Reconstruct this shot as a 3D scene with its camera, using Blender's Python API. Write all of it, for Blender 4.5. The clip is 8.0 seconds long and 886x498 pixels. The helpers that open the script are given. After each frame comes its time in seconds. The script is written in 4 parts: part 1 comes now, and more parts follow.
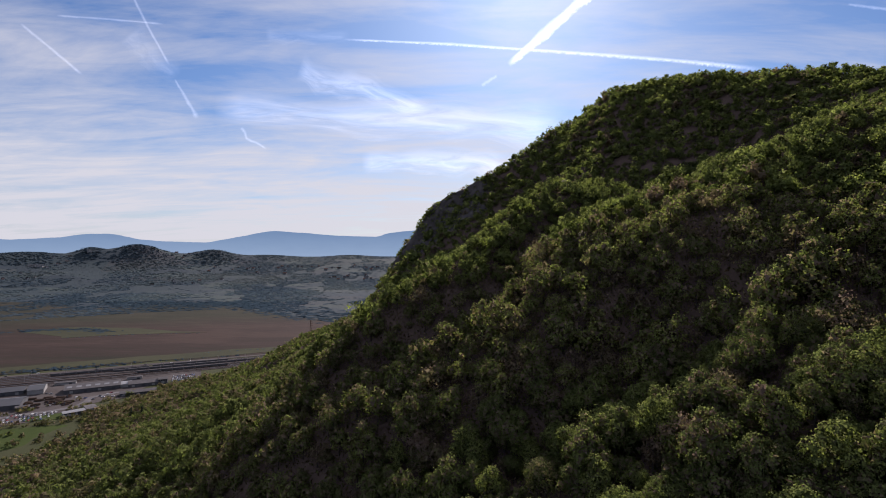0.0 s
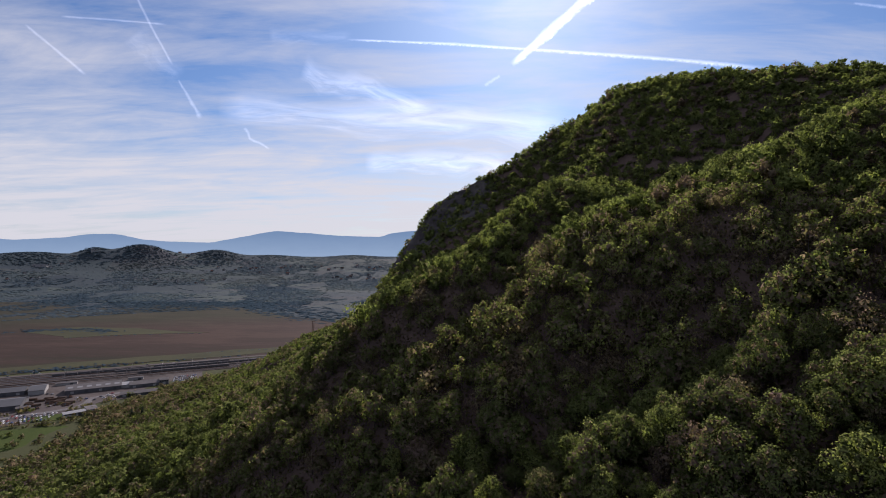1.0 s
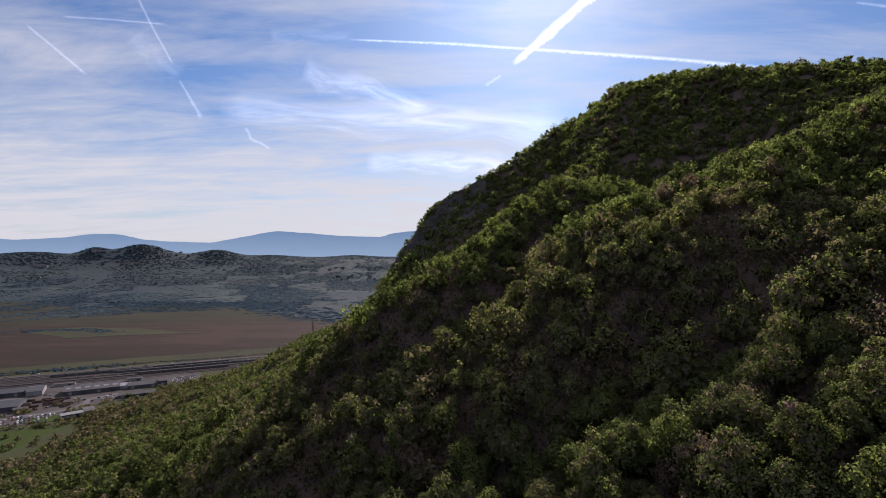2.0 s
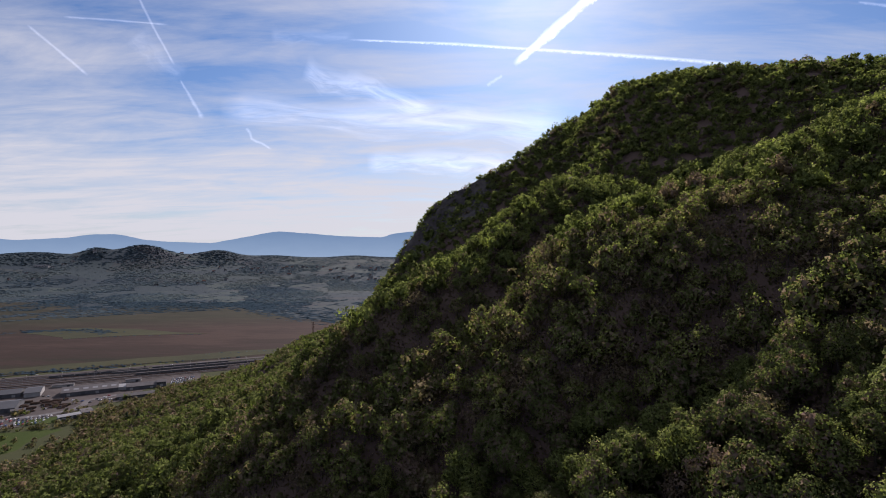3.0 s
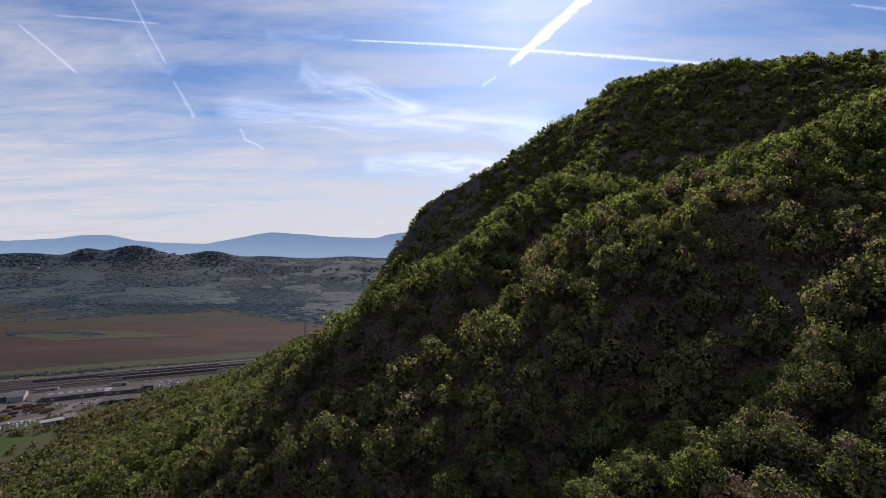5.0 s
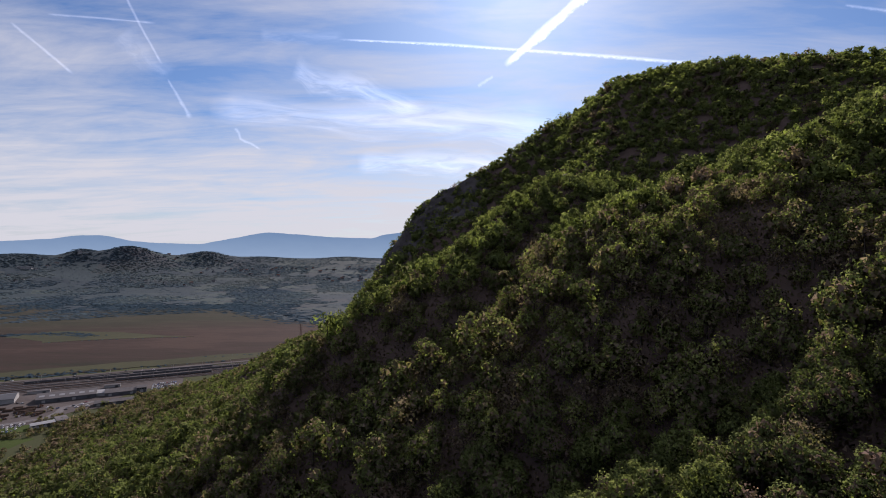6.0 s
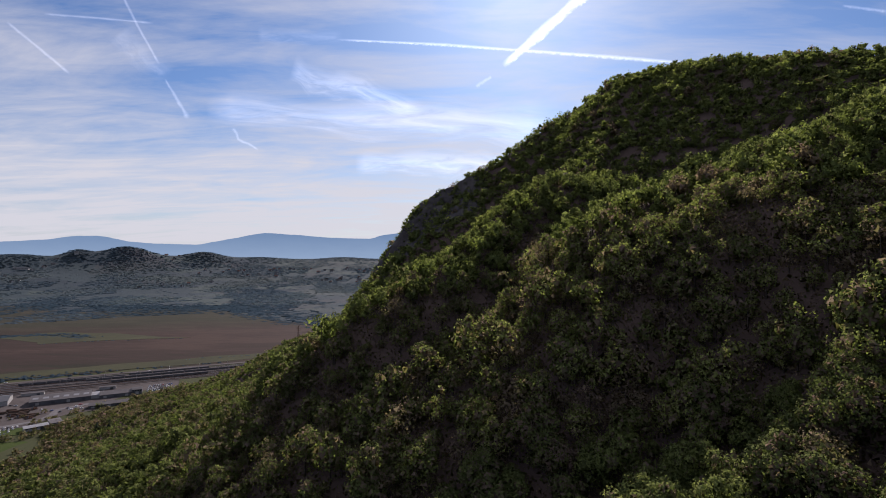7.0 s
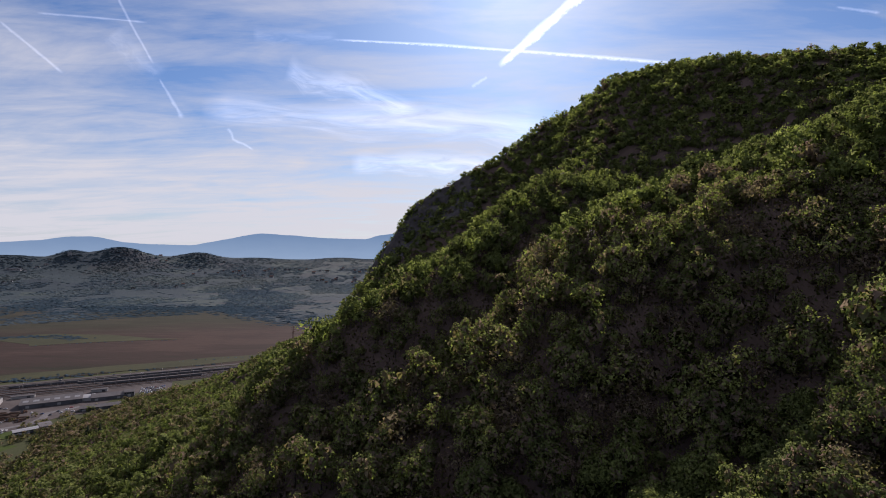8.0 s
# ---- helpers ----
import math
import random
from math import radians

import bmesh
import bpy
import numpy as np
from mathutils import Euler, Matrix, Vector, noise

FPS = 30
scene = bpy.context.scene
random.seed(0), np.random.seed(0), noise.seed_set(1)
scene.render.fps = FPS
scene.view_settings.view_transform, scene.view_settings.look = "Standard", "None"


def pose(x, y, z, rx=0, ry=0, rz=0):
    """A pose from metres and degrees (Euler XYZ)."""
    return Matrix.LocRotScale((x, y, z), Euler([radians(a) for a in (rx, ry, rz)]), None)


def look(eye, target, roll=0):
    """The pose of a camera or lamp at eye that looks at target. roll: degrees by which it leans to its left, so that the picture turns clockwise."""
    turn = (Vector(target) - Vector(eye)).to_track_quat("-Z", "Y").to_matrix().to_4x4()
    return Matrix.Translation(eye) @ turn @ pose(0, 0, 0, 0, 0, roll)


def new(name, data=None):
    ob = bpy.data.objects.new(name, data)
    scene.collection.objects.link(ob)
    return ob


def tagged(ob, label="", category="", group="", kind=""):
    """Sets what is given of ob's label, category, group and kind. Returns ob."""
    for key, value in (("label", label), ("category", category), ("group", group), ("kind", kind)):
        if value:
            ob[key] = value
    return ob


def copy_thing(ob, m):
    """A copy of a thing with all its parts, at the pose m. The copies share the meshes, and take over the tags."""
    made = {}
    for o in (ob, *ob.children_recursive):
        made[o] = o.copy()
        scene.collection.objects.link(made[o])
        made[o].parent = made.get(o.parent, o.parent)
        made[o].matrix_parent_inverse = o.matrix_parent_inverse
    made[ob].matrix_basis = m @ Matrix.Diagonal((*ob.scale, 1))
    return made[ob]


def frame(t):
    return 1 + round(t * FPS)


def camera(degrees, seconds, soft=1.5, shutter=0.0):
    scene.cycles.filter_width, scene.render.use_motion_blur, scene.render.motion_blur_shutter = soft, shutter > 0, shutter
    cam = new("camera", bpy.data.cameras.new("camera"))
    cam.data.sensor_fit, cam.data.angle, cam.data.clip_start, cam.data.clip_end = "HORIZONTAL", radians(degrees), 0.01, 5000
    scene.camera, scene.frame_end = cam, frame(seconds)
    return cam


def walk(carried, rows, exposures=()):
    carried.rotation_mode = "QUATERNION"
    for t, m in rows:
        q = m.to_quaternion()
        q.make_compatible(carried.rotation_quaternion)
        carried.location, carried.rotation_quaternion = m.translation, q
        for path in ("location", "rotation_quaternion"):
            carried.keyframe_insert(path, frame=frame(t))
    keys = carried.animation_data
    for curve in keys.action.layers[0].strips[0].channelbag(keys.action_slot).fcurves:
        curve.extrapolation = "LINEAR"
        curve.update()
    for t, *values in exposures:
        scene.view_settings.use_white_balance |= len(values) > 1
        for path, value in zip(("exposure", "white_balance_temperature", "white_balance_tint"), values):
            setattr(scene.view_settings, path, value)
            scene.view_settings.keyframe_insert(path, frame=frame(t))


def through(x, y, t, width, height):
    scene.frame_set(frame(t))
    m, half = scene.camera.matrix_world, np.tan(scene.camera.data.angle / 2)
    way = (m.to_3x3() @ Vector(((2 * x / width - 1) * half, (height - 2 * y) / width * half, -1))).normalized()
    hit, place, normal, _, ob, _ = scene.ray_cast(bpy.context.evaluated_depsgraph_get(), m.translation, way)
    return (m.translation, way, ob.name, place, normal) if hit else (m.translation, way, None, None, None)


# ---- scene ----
from mathutils.geometry import tessellate_polygon

# ---------------------------------------------------------------- camera
cam = camera(80.1, 8.0, soft=1.0)
EYE = 200.0                      # height of the first eye over the valley floor
# seconds, x, y, z over EYE, yaw, pitch, lean
ROWS = [
    (0.0, 0.00, 0.00, 0.00, 0.00, 0.00, 0.00),
    (0.5, 0.63, 2.79, -0.03, 0.22, 0.02, -0.01),
    (1.0, 1.21, 5.38, 0.00, 0.34, 0.02, -0.02),
    (1.5, 1.75, 8.02, 0.05, 0.38, 0.02, -0.02),
    (3.0, 3.28, 16.28, 0.20, 0.59, 0.06, -0.03),
    (3.5, 3.68, 19.23, 0.22, 0.50, 0.09, -0.04),
    (4.0, 4.06, 22.24, 0.18, 0.38, 0.12, -0.05),
    (4.5, 4.39, 25.24, 0.12, 0.21, 0.15, -0.05),
    (6.0, 5.10, 33.77, 0.05, -0.38, 0.18, 0.00),
    (6.5, 5.28, 36.58, 0.05, -0.46, 0.20, 0.02),
    (7.0, 5.38, 39.39, 0.10, -0.56, 0.23, 0.03),
    (7.5, 5.44, 42.12, 0.22, -0.71, 0.24, 0.05),
    (8.0, 5.45, 44.75, 0.38, -1.01, 0.27, 0.07),
]
walk(cam, [(t, pose(x, y, EYE + z, 90 + pitch, lean, yaw)) for t, x, y, z, yaw, pitch, lean in ROWS], [(0.0, 0.36, 6230, 24), (8.0, 0.32, 6230, 24)])

# ---------------------------------------------------------------- sky and sun
SUN_TURN, SUN_HIGH = 8.8, 30.5   # degrees to the right of ahead, and above the horizon


def sun_way():
    a, e = radians(SUN_TURN), radians(SUN_HIGH)
    return Vector((math.sin(a) * math.cos(e), math.cos(a) * math.cos(e), math.sin(e)))


class Nodes:
    """Short hand for node trees."""

    def __init__(self, tree):
        self.tree = tree
        tree.nodes.clear()

    def add(self, kind, ins=(), **props):
        n = self.tree.nodes.new(kind)
        for key, value in props.items():
            setattr(n, key, value)
        for key, value in dict(ins).items():
            if isinstance(value, bpy.types.NodeSocket):
                self.tree.links.new(value, n.inputs[key])
            else:
                n.inputs[key].default_value = value
        return n

    def math(self, op, a, b=0.0, c=0.0, clamp=False):
        return self.add("ShaderNodeMath", {0: a, 1: b, 2: c}, operation=op, use_clamp=clamp).outputs[0]

    def mix(self, f, a, b, kind="MIX"):
        n = self.add("ShaderNodeMix", {0: f}, data_type="RGBA", blend_type=kind)
        for k, v in ((6, a), (7, b)):
            if isinstance(v, bpy.types.NodeSocket):
                self.tree.links.new(v, n.inputs[k])
            else:
                n.inputs[k].default_value = (*v, 1.0)
        return n.outputs[2]

    def ramp(self, f, stops):
        n = self.add("ShaderNodeValToRGB", {0: f})
        while len(n.color_ramp.elements) < len(stops):
            n.color_ramp.elements.new(0.5)
        for e, (p, c) in zip(n.color_ramp.elements, stops):
            e.position, e.color = p, (*c, 1.0) if isinstance(c, tuple) else (c, c, c, 1.0)
        return n.outputs[0]

    def noise(self, vector, scale, detail=4.0, rough=0.55, warp=0.0):
        return self.add("ShaderNodeTexNoise", {"Vector": vector, "Scale": scale, "Detail": detail, "Roughness": rough, "Distortion": warp}).outputs[0]

    def stretch(self, vector, s, r=(0, 0, 0), at=(0, 0, 0)):
        return self.add("ShaderNodeMapping", {0: vector, 1: at, 2: r, 3: s}).outputs[0]


def make_world():
    world = bpy.data.worlds.new("sky")
    world.use_nodes = True
    scene.world = world
    n = Nodes(world.node_tree)
    sky = n.add("ShaderNodeTexSky", sky_type="NISHITA", sun_disc=False, sun_elevation=radians(SUN_HIGH), sun_rotation=radians(SUN_TURN),
                altitude=300.0, air_density=1.0, dust_density=0.7, ozone_density=1.4).outputs[0]
    way = n.add("ShaderNodeTexCoord").outputs["Generated"]
    split = n.add("ShaderNodeSeparateXYZ", {0: way})
    up = n.math("MAXIMUM", split.outputs[2], 0.0)
    # a flat, high layer of cirrus, seen in perspective
    flat = n.add("ShaderNodeCombineXYZ", {0: n.math("DIVIDE", split.outputs[0], n.math("ADD", up, 0.12)),
                                          1: n.math("DIVIDE", split.outputs[1], n.math("ADD", up, 0.12)), 2: 0.0}).outputs[0]
    veil = n.noise(n.stretch(flat, (0.55, 1.3, 1.0), (0, 0, radians(8))), 1.5, 8.0, 0.62, 0.5)
    fine = n.noise(n.stretch(flat, (0.6, 1.9, 1.0), (0, 0, radians(-14))), 2.2, 7.0, 0.58, 1.2)
    cover = n.math("ADD", n.math("MULTIPLY", veil, 0.68), n.math("MULTIPLY", fine, 0.32))
    # thicker again overhead, out of view: cover added to lighten the shade
    low = n.ramp(up, [(0.0, 0.34), (0.10, 0.25), (0.22, 0.10), (0.36, -0.02), (0.62, 0.14)])
    cloud = n.ramp(n.math("ADD", cover, low), [(0.46, 0.0), (0.61, 0.42), (0.80, 0.94)])
    sun = n.add("ShaderNodeVectorMath", {0: way, 1: tuple(sun_way())}, operation="DOT_PRODUCT").outputs["Value"]
    near = n.math("POWER", n.math("MAXIMUM", sun, 0.0), 60.0)
    white = n.mix(near, CLOUD_FAR, CLOUD_NEAR)
    colour = n.mix(cloud, n.mix(1.0, sky, SKY_TINT, "MULTIPLY"), white)
    back = n.add("ShaderNodeBackground", {0: colour, 1: SKY_STRENGTH})
    n.add("ShaderNodeOutputWorld", {0: back.outputs[0]})


SKY_STRENGTH = 0.053
SKY_TINT = (0.67, 0.945, 1.23)
CLOUD_FAR, CLOUD_NEAR = (10.1, 10.45, 10.3), (15.9, 16.3, 16.0)
make_world()
sun = new("sun", bpy.data.lights.new("sun", "SUN"))
sun.data.energy, sun.data.angle, sun.data.color = 5.0, radians(0.53), (1.0, 0.93, 0.82)
sun.matrix_world = look(sun_way() * 900, (0, 0, 0))


# ---------------------------------------------------------------- materials
def material(name, build, rough=0.9, metal=0.0, bump=None):
    """build(n, where) gives a colour socket; bump is (scale, strength, distance)."""
    m = bpy.data.materials.new(name)
    m.use_nodes = True
    n = Nodes(m.node_tree)
    where = n.add("ShaderNodeTexCoord").outputs["Object"]
    ins = {"Base Color": build(n, where), "Roughness": rough, "Metallic": metal, "Specular IOR Level": 0.5 if rough < 0.7 else 0.06}
    if bump:
        h = n.noise(where, bump[0], 6.0, 0.6)
        ins["Normal"] = n.add("ShaderNodeBump", {"Height": h, "Strength": bump[1], "Distance": bump[2]}).outputs[0]
    n.add("ShaderNodeOutputMaterial", {0: n.add("ShaderNodeBsdfPrincipled", ins).outputs[0]})
    return m


def plain(name, a, b, scale=1.0, rough=0.85, metal=0.0, bump=None):
    """Two tones mixed at two scales."""
    def build(n, where):
        big, small = n.noise(where, scale, 3.0), n.noise(where, scale * 9, 5.0, 0.65)
        return n.mix(n.ramp(n.math("ADD", n.math("MULTIPLY", big, 0.6), n.math("MULTIPLY", small, 0.4)), [(0.35, 0.0), (0.65, 1.0)]), a, b)
    return material(name, build, rough, metal, bump)


def leaf_material(name, tones, spread, clear=(1.16, 1.30, 0.62)):
    """Thin leaves that let light through, lit as the rounded masses of foliage that they make up. A tree's tone comes with its mesh; spread: how far its object strays from it."""
    m = bpy.data.materials.new(name)
    m.use_nodes = True
    n = Nodes(m.node_tree)
    tree = n.add("ShaderNodeAttribute", attribute_name="tone").outputs["Fac"]
    leaf = n.add("ShaderNodeNewGeometry").outputs["Random Per Island"]
    tone = n.math("ADD", tree, n.math("MULTIPLY", n.math("SUBTRACT", leaf, 0.5), 0.16))
    if spread:
        tone = n.math("ADD", tone, n.math("MULTIPLY", n.math("SUBTRACT", n.add("ShaderNodeObjectInfo").outputs["Random"], 0.5), spread))
    colour = n.ramp(tone, tones)
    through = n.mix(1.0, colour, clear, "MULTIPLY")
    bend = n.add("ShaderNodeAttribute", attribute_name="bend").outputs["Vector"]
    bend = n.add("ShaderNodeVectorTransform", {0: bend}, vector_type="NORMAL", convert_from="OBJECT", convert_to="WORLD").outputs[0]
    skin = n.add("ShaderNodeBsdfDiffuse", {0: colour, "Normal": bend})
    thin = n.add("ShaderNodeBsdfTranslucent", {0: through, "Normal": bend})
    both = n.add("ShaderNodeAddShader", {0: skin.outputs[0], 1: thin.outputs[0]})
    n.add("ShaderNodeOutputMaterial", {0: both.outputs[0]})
    return m


TONES = [(0.0, (0.120, 0.086, 0.072)), (0.12, (0.124, 0.096, 0.068)), (0.22, (0.062, 0.072, 0.028)), (0.40, (0.078, 0.092, 0.034)), (0.60, (0.110, 0.128, 0.043)), (0.80, (0.146, 0.162, 0.052)), (1.0, (0.168, 0.178, 0.070))]
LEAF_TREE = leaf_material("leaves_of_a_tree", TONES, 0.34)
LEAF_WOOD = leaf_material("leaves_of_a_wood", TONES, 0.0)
# the blue in these tones is distance haze, put into the leaf colour
LEAF_VALLEY_HAZED = leaf_material("hazed_leaves_of_valley_trees", [(0.0, (0.028, 0.044, 0.056)), (0.33, (0.045, 0.063, 0.080)), (0.67, (0.062, 0.084, 0.090)), (1.0, (0.088, 0.101, 0.098))], 0.0, (0.3, 0.3, 0.3))
LEAF_DARK = plain("conifer_needles", (0.010, 0.018, 0.010), (0.022, 0.034, 0.016), 0.8)
BARK = plain("bark", (0.045, 0.036, 0.028), (0.10, 0.085, 0.07), 0.9, 0.95, bump=(4.0, 0.5, 0.05))
ROCK = plain("limestone", (0.034, 0.030, 0.031), (0.095, 0.085, 0.082), 0.09, 0.95, bump=(0.5, 0.9, 0.8))
ROOF_GREY = plain("fibre_cement_roof", (0.090, 0.083, 0.085), (0.140, 0.130, 0.130), 0.08, 0.8)
ROOF_DARK = plain("dark_sheet_roof", (0.030, 0.031, 0.036), (0.054, 0.054, 0.060), 0.08, 0.6)
ROOF_TILE = plain("roof_tiles", (0.16, 0.075, 0.05), (0.24, 0.12, 0.085), 0.3, 0.9)
ROOF_LIGHT = plain("translucent_roof_sheets", (0.170, 0.168, 0.172), (0.230, 0.226, 0.228), 0.3, 0.5)
WALL_PALE = plain("pale_cladding", (0.252, 0.245, 0.238), (0.336, 0.329, 0.315), 0.15, 0.8)
WALL_GREY = plain("grey_cladding", (0.078, 0.078, 0.084), (0.120, 0.120, 0.126), 0.12, 0.75)
GLASS_DARK = plain("dark_window_glass", (0.02, 0.023, 0.028), (0.035, 0.04, 0.05), 0.4, 0.12)
STEEL = plain("galvanised_steel", (0.22, 0.22, 0.23), (0.32, 0.32, 0.33), 0.6, 0.45, 0.7)
RUST = plain("rusty_iron", (0.07, 0.04, 0.03), (0.15, 0.085, 0.06), 0.7, 0.85)
ASPHALT = plain("asphalt", (0.051, 0.049, 0.051), (0.081, 0.077, 0.077), 0.03, 0.92, bump=(2.0, 0.2, 0.02))
CONCRETE = plain("yard_concrete", (0.052, 0.044, 0.043), (0.090, 0.077, 0.073), 0.02, 0.92)
BALLAST = plain("ballast", (0.029, 0.024, 0.024), (0.051, 0.043, 0.042), 0.05, 0.97, bump=(1.5, 0.6, 0.1))
MEADOW = plain("meadow_grass", (0.030, 0.046, 0.010), (0.046, 0.062, 0.016), 0.03, 0.95, bump=(0.9, 0.4, 0.2))
REED_GREEN = plain("green_marsh", (0.032, 0.034, 0.019), (0.050, 0.050, 0.026), 0.010, 0.95)
PAINT = [plain("car_paint", c, tuple(v * 1.15 for v in c), 0.5, 0.3) for c in ((0.65, 0.65, 0.65), (0.30, 0.31, 0.33), (0.05, 0.05, 0.06), (0.30, 0.04, 0.04), (0.06, 0.10, 0.25))]


def ground_colour(n, where):
    """Leaf litter and scrub on the mountain, fields and clearings on the valley floor; the far fields are painted with
    blue haze.
    """
    z = n.add("ShaderNodeSeparateXYZ", {0: where}).outputs[2]
    litter = n.mix(n.noise(where, 0.25, 6.0, 0.65), (0.062, 0.043, 0.036), (0.120, 0.086, 0.070))
    fields = n.add("ShaderNodeTexVoronoi", {"Vector": n.stretch(where, (0.0042, 0.0062, 0.0), (0, 0, 0.35)), "Scale": 1.0, "Randomness": 0.85}).outputs["Color"]
    pick = n.add("ShaderNodeSeparateColor", {0: fields}).outputs[0]
    # bluish field tones: haze over the far plain, put into the colour
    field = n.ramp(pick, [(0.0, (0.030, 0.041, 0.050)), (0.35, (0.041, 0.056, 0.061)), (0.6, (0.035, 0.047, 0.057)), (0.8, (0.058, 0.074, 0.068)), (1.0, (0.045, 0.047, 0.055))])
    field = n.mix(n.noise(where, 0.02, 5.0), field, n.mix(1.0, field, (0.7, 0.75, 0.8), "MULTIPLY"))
    wooded = n.ramp(n.math("DIVIDE", z, 100.0), [(0.02, 0.0), (0.08, 1.0)])
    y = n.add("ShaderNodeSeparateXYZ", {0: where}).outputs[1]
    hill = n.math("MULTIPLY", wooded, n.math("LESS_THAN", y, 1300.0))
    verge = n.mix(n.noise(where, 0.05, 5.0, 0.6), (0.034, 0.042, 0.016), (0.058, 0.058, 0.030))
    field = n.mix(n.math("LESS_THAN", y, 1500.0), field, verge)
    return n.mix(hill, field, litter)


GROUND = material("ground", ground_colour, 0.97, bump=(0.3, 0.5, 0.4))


def marsh_colour(n, where):
    """Reeds in drifts of rust, straw and dull green; the far and the near rims are greener."""
    big = n.noise(n.stretch(where, (0.0016, 0.0052, 1.0), (0, 0, 0.08)), 1.0, 5.0, 0.6, 0.6)
    mid = n.noise(n.stretch(where, (0.006, 0.022, 1.0)), 1.0, 7.0, 0.68, 0.8)
    small = n.noise(n.stretch(where, (0.03, 0.09, 1.0)), 1.0, 4.0, 0.6)
    tone = n.math("ADD", n.math("MULTIPLY", big, 0.5), n.math("ADD", n.math("MULTIPLY", mid, 0.36), n.math("MULTIPLY", small, 0.14)))
    rust = n.ramp(tone, [(0.36, (0.021, 0.018, 0.013)), (0.44, (0.028, 0.019, 0.015)), (0.51, (0.034, 0.021, 0.018)), (0.58, (0.050, 0.031, 0.025)), (0.66, (0.035, 0.022, 0.019))])
    green = n.ramp(tone, [(0.36, (0.017, 0.021, 0.012)), (0.50, (0.025, 0.029, 0.016)), (0.62, (0.038, 0.038, 0.024))])
    xyz = n.add("ShaderNodeSeparateXYZ", {0: where})
    deep = n.math("ADD", xyz.outputs[1], n.math("MULTIPLY", xyz.outputs[0], -0.25))
    deep = n.math("ADD", deep, n.math("MULTIPLY", n.math("SUBTRACT", mid, 0.5), 500.0))
    share = n.ramp(n.math("DIVIDE", deep, 2500.0), [(0.40, 0.7), (0.46, 0.05), (0.60, 0.05), (0.70, 0.75), (0.9, 0.6)])
    return n.mix(share, rust, green)


MARSH = material("reed_marsh", marsh_colour, 0.97, bump=(0.08, 0.5, 1.0))


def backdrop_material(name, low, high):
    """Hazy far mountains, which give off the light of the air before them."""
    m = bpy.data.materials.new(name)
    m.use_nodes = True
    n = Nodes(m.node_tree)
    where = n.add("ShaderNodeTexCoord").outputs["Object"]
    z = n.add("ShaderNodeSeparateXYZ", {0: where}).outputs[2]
    # haze painted into the glow: paler at the foot than at the crest
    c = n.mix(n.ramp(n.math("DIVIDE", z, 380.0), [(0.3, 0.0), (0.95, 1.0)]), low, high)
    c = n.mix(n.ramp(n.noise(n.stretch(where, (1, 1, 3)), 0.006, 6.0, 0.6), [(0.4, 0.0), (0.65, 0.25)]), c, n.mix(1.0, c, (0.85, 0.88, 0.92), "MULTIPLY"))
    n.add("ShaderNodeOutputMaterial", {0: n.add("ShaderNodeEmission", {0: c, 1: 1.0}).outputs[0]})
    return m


def vapour_material(name, colour, strength, thick, grain, ragged, thin=0.35):
    """Ice cloud: clear at its rims, uneven within. u runs along a streak, v across it."""
    m = bpy.data.materials.new(name)
    m.use_nodes = True
    n = Nodes(m.node_tree)
    uv = n.add("ShaderNodeTexCoord").outputs["UV"]
    s = n.add("ShaderNodeSeparateXYZ", {0: uv})
    puff = n.noise(n.stretch(uv, grain), 1.0, 7.0, 0.62, 0.6)
    v = n.math("ADD", s.outputs[1], n.math("MULTIPLY", n.math("SUBTRACT", puff, 0.5), ragged))
    across = n.math("SUBTRACT", 1.0, n.math("MULTIPLY", n.math("ABSOLUTE", n.math("SUBTRACT", v, 0.5)), 2.0), clamp=True)
    along = n.math("MULTIPLY", n.ramp(s.outputs[0], [(0.0, 0.0), (0.06, 1.0), (0.9, 1.0), (1.0, 0.0)]), 1.0)
    body = n.ramp(across, [(0.0, 0.0), (0.35, 0.4), (0.85, 1.0)])
    alpha = n.math("MULTIPLY", n.math("MULTIPLY", body, along), n.math("MULTIPLY", n.ramp(puff, [(0.3, thin), (0.68, 1.0)]), thick), clamp=True)
    # sunlight on the ice, put in as a glow that casts no shadow
    glow = n.add("ShaderNodeEmission", {0: (*colour, 1), 1: n.math("MULTIPLY", alpha, strength)})
    clear = n.add("ShaderNodeBsdfTransparent")
    n.add("ShaderNodeOutputMaterial", {0: n.add("ShaderNodeAddShader", {0: clear.outputs[0], 1: glow.outputs[0]}).outputs[0]})
    return m


FAR_HAZE = backdrop_material("far_hazed_mountain", (0.228, 0.325, 0.425), (0.128, 0.210, 0.318))
TRAIL_BRIGHT = vapour_material("dense_contrail", (1.0, 1.0, 0.95), 0.62, 1.5, (22.0, 2.0, 1.0), 0.55)
TRAIL = vapour_material("contrail", (0.93, 0.95, 1.0), 0.50, 0.95, (110.0, 1.2, 1.0), 0.7)
TRAIL_THIN = vapour_material("thin_contrail", (0.84, 0.89, 0.98), 0.50, 0.42, (9.0, 1.0, 1.0), 0.3)
WISP = vapour_material("cirrus", (0.90, 0.93, 0.98), 0.40, 0.7, (4.0, 4.0, 1.0), 0.4, 0.0)
VEIL = vapour_material("thin_cirrus", (0.88, 0.92, 0.98), 0.40, 0.26, (3.0, 3.0, 1.0), 0.5, 0.0)


# ---------------------------------------------------------------- mesh helpers
def mesh_of(name, bm, *mats):
    me = bpy.data.meshes.new(name)
    bm.to_mesh(me)
    bm.free()
    for m in mats:
        me.materials.append(m)
    return me


